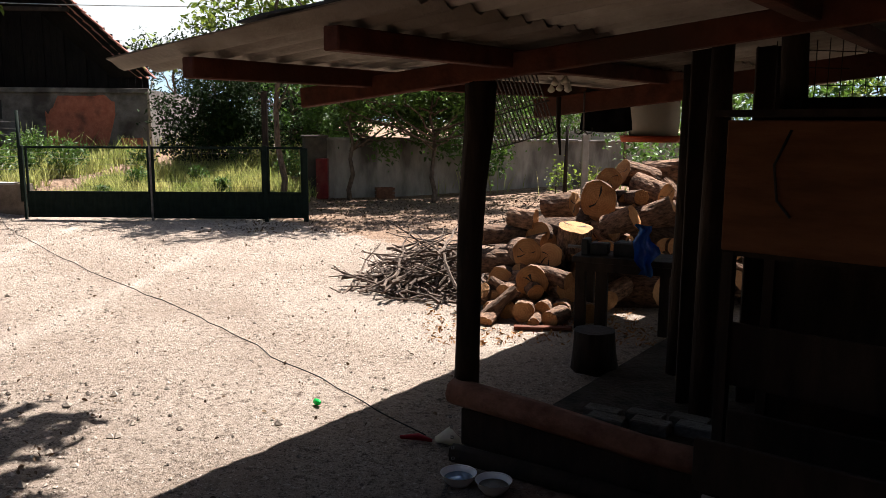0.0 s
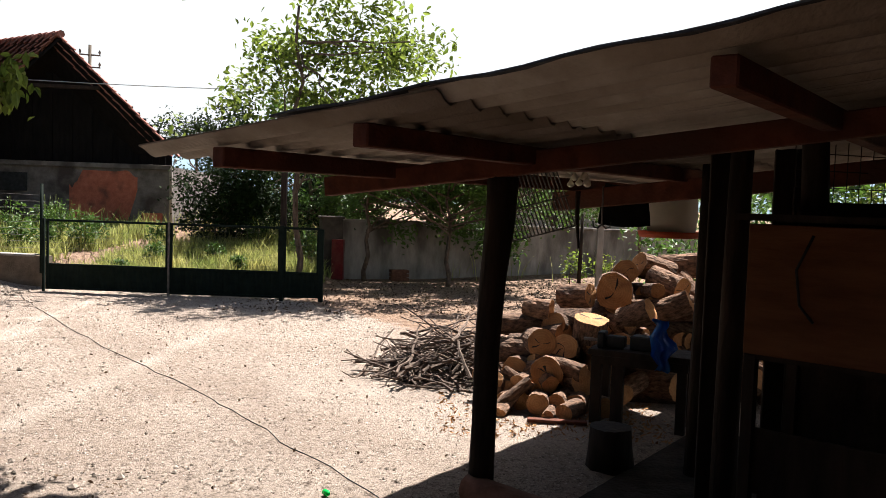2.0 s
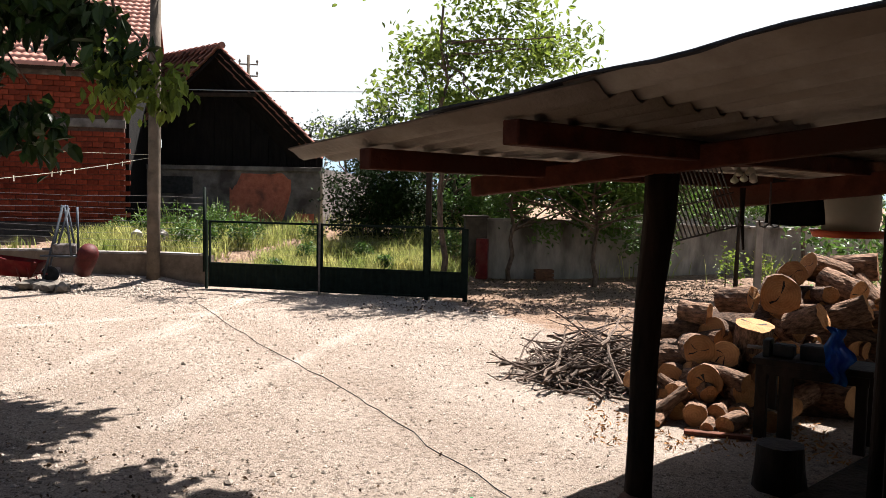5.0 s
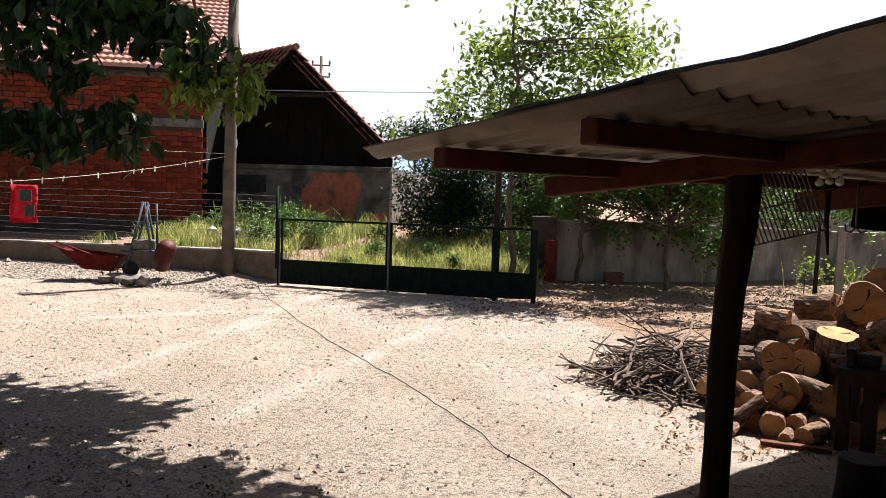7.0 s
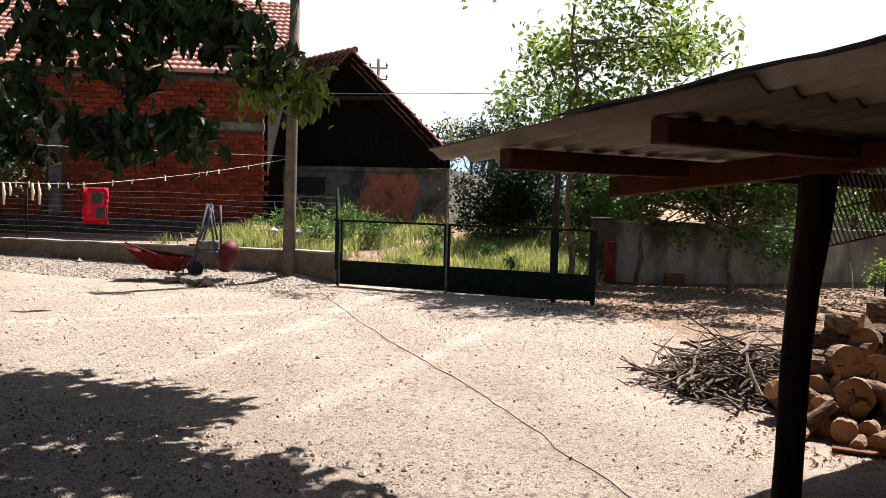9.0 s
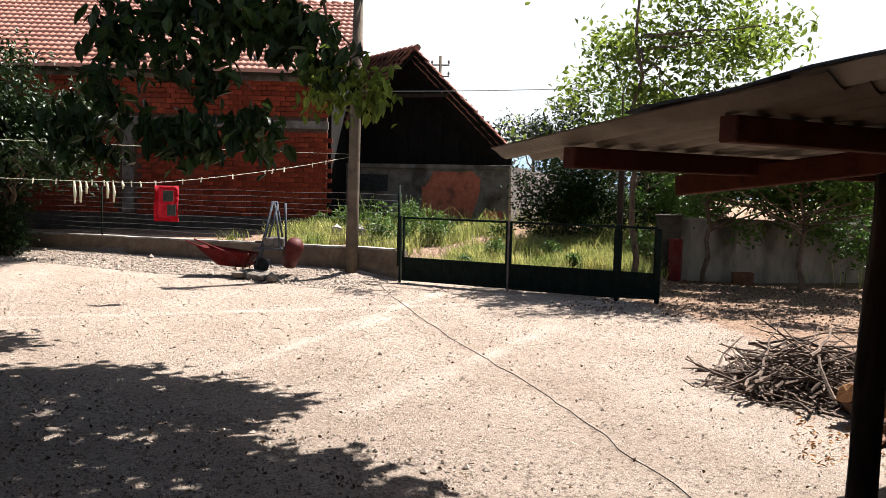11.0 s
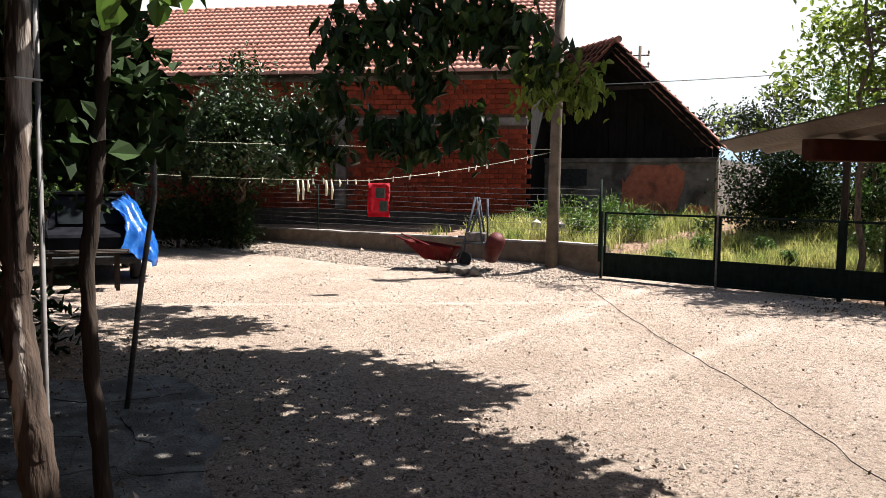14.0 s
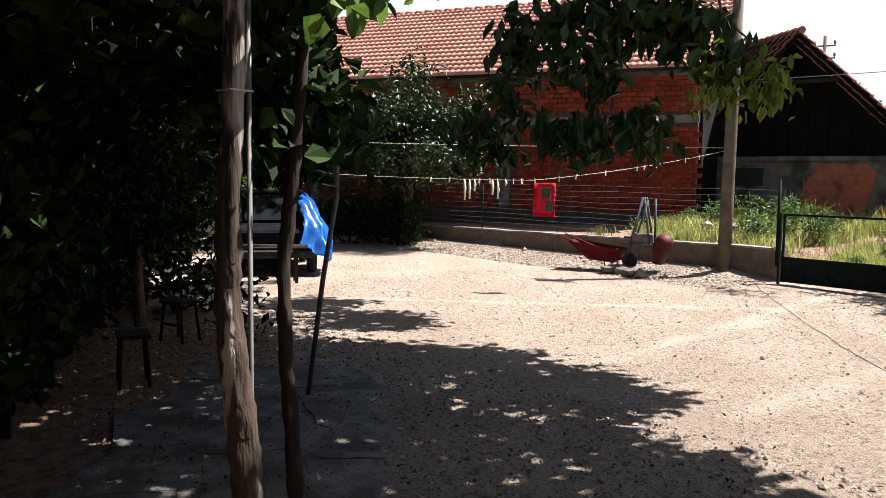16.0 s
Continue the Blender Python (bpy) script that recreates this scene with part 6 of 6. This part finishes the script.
for k, (x, y) in enumerate(((-4.9, 2.4), (-4.6, 2.2), (-5.3, 2.3), (-4.1, 2.3))):
    rs = random.Random(k + 50)
    bm = bmesh.new()
    bmesh.ops.create_icosphere(bm, subdivisions=1, radius=0.17)
    for v in bm.verts:
        v.co *= rs.uniform(0.7, 1.25)
    ob = solid("rubble_stone", bm, STONE, "pale rubble stone in the grass", "stone", "rubble in the grass")
    ob.location = (x, y, lie(x, y) + 0.28)

# wire fence over the kerb
fence = thing("wire_fence", "wire fence with thin posts on the kerb wall", "fence")
for k, x in enumerate((-10.7, -13.6)):
    y = kerb_y(x) + 0.1
    part("post", tube(bmesh.new(), [(x, y, 0.4), (x, y, 1.75)], 0.02, 7), GREEN_METAL, fence)
for k in range(10):
    z = 0.62 + 0.125 * k
    pts = [(x, kerb_y(x) + 0.08, z + 0.012 * math.sin(x * 2 + k)) for x in np.linspace(-2.5, -14.2, 16)]
    part("wire", tube(bmesh.new(), pts, 0.0028, 4, caps=False), OLD_WIRE, fence)

# clothes lines, pegs and washing
A, B = Vector((-3.5, 0.02, 2.5)), Vector((-4.19, -4.66, 1.86))
C = Vector((-9.3, -6.0, 1.95))
low, _ = cable("clothes_line", A, B, 0.06, 0.0036, PALE_CLOTH, "pale plastic clothes line from the pole")
low2, _ = cable("clothes_line", B, C, 0.03, 0.0036, PALE_CLOTH, "pale plastic clothes line to the bush")
up, _ = cable("clothes_line", (-3.5, 0.02, 2.55), (-7.3, -6.3, 2.5), 0.02, 0.0036, PALE_CLOTH, "pale upper clothes line from the pole")
peg = mesh_of("clothes_peg", box(box(bmesh.new(), (-0.006, 0, -0.02), (0.008, 0.012, 0.09)), (0.006, 0, -0.02), (0.008, 0.012, 0.09)), PEG)


def on_line(f):
    if f < 0.5:
        k = f * 2
        return A.lerp(B, k) - Vector((0, 0, 0.06 * 4 * k * (1 - k)))
    k = f * 2 - 1
    return B.lerp(C, k) - Vector((0, 0, 0.03 * 4 * k * (1 - k)))


for f in (0.08, 0.12, 0.2, 0.23, 0.25, 0.33, 0.4, 0.44, 0.495, 0.52, 0.535, 0.55, 0.565, 0.58, 0.6, 0.66, 0.7):
    ob = tagged(new("clothes_peg", peg), "small pale plastic clothes peg on the line", "peg", "pegs on the line")
    ob.location = on_line(f)
    ob.rotation_euler = (0, rnd.uniform(-.3, .3), rnd.uniform(0, 3))
bag = thing("peg_bag", "red fabric bag with two dark mesh pockets on the line", "bag", Matrix.Translation(B + Vector((0.02, -0.02, 0))) @ Matrix.Rotation(radians(40), 4, "Z") @ Matrix.Translation((0.2, 0, 0)))
bm = bmesh.new()
rows = []
for i in range(8):
    rows.append([bm.verts.new(((j / 5 - .5) * 0.36 + 0.01 * math.sin(i), 0.02 * math.sin(j * 1.4 + i * .7), -0.04 - 0.56 * i / 7)) for j in range(6)])
for r, s in zip(rows, rows[1:]):
    for j in range(5):
        bm.faces.new((r[j], r[j + 1], s[j + 1], s[j])).smooth = True
bmesh.ops.solidify(bm, geom=bm.faces[:], thickness=0.03)
part("cloth", bm, RED_CLOTH, bag)
part("pocket", box(bmesh.new(), (0.03, -0.055, -0.2), (0.15, 0.03, 0.17)), DARK_CLOTH, bag, "dark mesh pocket")
part("pocket", box(bmesh.new(), (0.08, -0.055, -0.42), (0.13, 0.03, 0.17)), DARK_CLOTH, bag, "dark mesh pocket")
for f, l in ((0.565, 0.32), (0.575, 0.26), (0.55, 0.1), (0.62, 0.34), (0.63, 0.36), (0.61, 0.2)):
    p = on_line(f)
    solid("cloth_strip", tube(bmesh.new(), [p, p + Vector((0.02, 0, -l / 2)), p + Vector((-0.01, 0.02, -l))], [0.012, 0.022, 0.014], 6, 0.3, rnd=rnd), PALE_CLOTH, "pale yellow-white cloth strip pegged to the line", "cloth", "washing on the line")

# thin trunks, posts and pots by the boundary wall
solid("concrete_post", box(bmesh.new(), (8.2, 3.4, 0.75), (0.14, 0.14, 1.5)), CONCRETE, "short pale concrete post before the wall", "post", bevel=0.01)
solid("wooden_stake", tube(bmesh.new(), [(7.75, 3.2, 0), (7.78, 3.2, 1.7)], [0.05, 0.035], 7, 0.08, rnd=rnd), POST, "thin grey wooden stake before the wall", "stake")
solid("gate_tree_post", box(bmesh.new(), (1.98, 0.35, 1.1), (0.1, 0.1, 2.4)), POST, "brown timber post behind the gate", "post", bevel=0.01)
crate = thing("wooden_crate", "old brown wooden crate at the foot of the wall", "crate", pose(3.75, 4.35, 0.0, 0, 0, 18) @ Matrix.Scale(0.8, 4))
for z_ in (0.06, 0.17, 0.28):
    for y_ in (-0.16, 0.16):
        part("slat", box(bmesh.new(), (0, y_, z_), (0.52, 0.016, 0.085)), CRATE, crate, bevel=0.003)
    for x_ in (-0.25, 0.25):
        part("slat", box(bmesh.new(), (x_, 0, z_), (0.016, 0.3, 0.085)), CRATE, crate, bevel=0.003)
part("bottom", box(bmesh.new(), (0, 0, 0.02), (0.48, 0.3, 0.02)), CRATE, crate)
solid("wall_weeds_core", tube(bmesh.new(), [(7.6, 3.6, 0), (7.62, 3.6, 0.8)], [0.015, 0.008], 5), TWIG, "thin weed stalk by the wall", "weed")
c = clumps([((7.7, 3.5, 0.6), (0.4, 0.3, 0.5)), ((8.4, 3.7, 0.5), (0.35, 0.3, 0.4))], 300, gg, 0.6)
tagged(leaf_mesh("wall_weeds", c, 0.09, LEAF_LIGHT, None, 0.2, 90, 0.6), "bright green weeds at the foot of the wall", "weeds", kind="stuff")

# grass and weeds beyond the fence and the gate
def grass(name, n, area, hmin, hmax, seed, label, mat=GRASS):
    r = np.random.default_rng(seed)
    verts, faces = [], []
    for k in range(n):
        x, y = r.uniform(area[0], area[1]), r.uniform(area[2], area[3])
        if x < -2.5 and y < kerb_y(x) + 0.25 or -7.4 > x and y > 4.6 + (x + 7.2) * 0.51 - 0.1:
            continue
        if noise.noise((x * 0.8, y * 0.8, 2)) < -0.12 + r.uniform(-.15, .15):
            continue
        h = r.uniform(hmin, hmax) * (0.6 + 0.9 * abs(noise.noise((x * 0.6, y * 0.6, 5))) + 0.3)
        a = r.uniform(0, 6.28)
        ca, sa = math.cos(a), math.sin(a)
        w = 0.008 + 0.006 * r.random()
        lx, ly = r.normal(0, 0.35 * h), r.normal(0, 0.35 * h)
        z = lie(x, y)
        o = len(verts)
        verts += [(x - ca * w, y - sa * w, z), (x + ca * w, y + sa * w, z), (x + lx * .4 - ca * w * .8, y + ly * .4 - sa * w * .8, z + h * .6), (x + lx * .4 + ca * w * .8, y + ly * .4 + sa * w * .8, z + h * .6), (x + lx, y + ly, z + h)]
        faces += [(o, o + 1, o + 3, o + 2), (o + 2, o + 3, o + 4)]
    return tagged(from_arrays(name, verts, faces, mat), label, "grass", kind="stuff")


grass("meadow_grass", 26000, (-2.4, 2.3, 0.7, 6.5), 0.14, 0.4, 1, "tall yellow-green unmown grass behind the gate")
grass("verge_grass", 11000, (-7.4, -2.5, 0.5, 7.0), 0.14, 0.4, 2, "tall weedy grass behind the kerb wall")
grass("dry_grass", 6000, (-14, 14, 5, 13), 0.3, 0.7, 3, "rough tall grass before the barn")
for k, (x, y, s) in enumerate(((-4.3, 2.3, 0.9), (-3.6, 1.5, 0.6), (-2.9, 2.6, 0.7), (-1.2, 2.4, 0.5), (-5.6, 3.2, 0.7), (-4.2, 4.2, 0.8), (-3.0, 3.4, 0.6), (1.6, 4.0, 0.6), (-6.5, 3.4, 0.5), (-0.2, 3.2, 0.4), (0.6, 2.2, 0.35), (-2.0, 4.6, 0.6), (0.2, 5.2, 0.6), (-1.6, 1.6, 0.3), (-3.4, 2.2, 0.45), (1.2, 5.6, 0.6), (-5.0, 5.0, 0.7))):
    z = lie(x, y)
    w = thing("weed_clump", "leafy green weed clump in the grass", "weed", pose(x, y, z), "weeds beyond the fence")
    for j in range(9):
        bm = bmesh.new()
        limbs(bm, (0, 0, 0), (rnd.uniform(-.6, .6) * s, rnd.uniform(-.4, .4) * s, rnd.uniform(0.7, 1.5) * s), 0.012, 0.004, 4, 0.3, rnd)
        part("stem", bm, LEAF_LIGHT, w)
    c = clumps([((0, 0, 0.65 * s), (0.6 * s, 0.5 * s, 0.6 * s))], 420, gg, 0.5)
    leaf_mesh("foliage", c, 0.09, LEAF, w, 0.1, 95 + k, 0.45)

# ---- clay blocks of the house wall ----
block = mesh_of("clay_block", box(bmesh.new(), (0, 0, 0), (0.247, 0.07, 0.122)), BLOCK)
rest_v = bmesh.new()
count = 0
br = random.Random(8)
cells = []
for r in range(27):
    z = 1.08 + 0.138 * r
    if 3.39 < z < 3.73 or z > 4.69:
        continue
    x = 0.13 - (0.13 if r % 2 else 0)
    while x < L1:
        if not (z < 3.5 and any(abs(x - c_) < 0.27 for c_ in COLS)):
            cells.append((x, z))
        x += 0.26
cells.sort(key=lambda c_: c_[0] + 0.2 * abs(c_[1] - 2.5))
for i, (x, z) in enumerate(cells):
    p = Vector((x, br.uniform(-.006, .006), z))
    if i < 300:
        ob = new("clay_block", block)
        ob.parent, ob.location = house, p
    else:
        box(rest_v, p, (0.247, 0.07, 0.122))
tagged(part("clay_blocks", rest_v, BLOCK, house, "red hollow clay blocks"), kind="stuff")
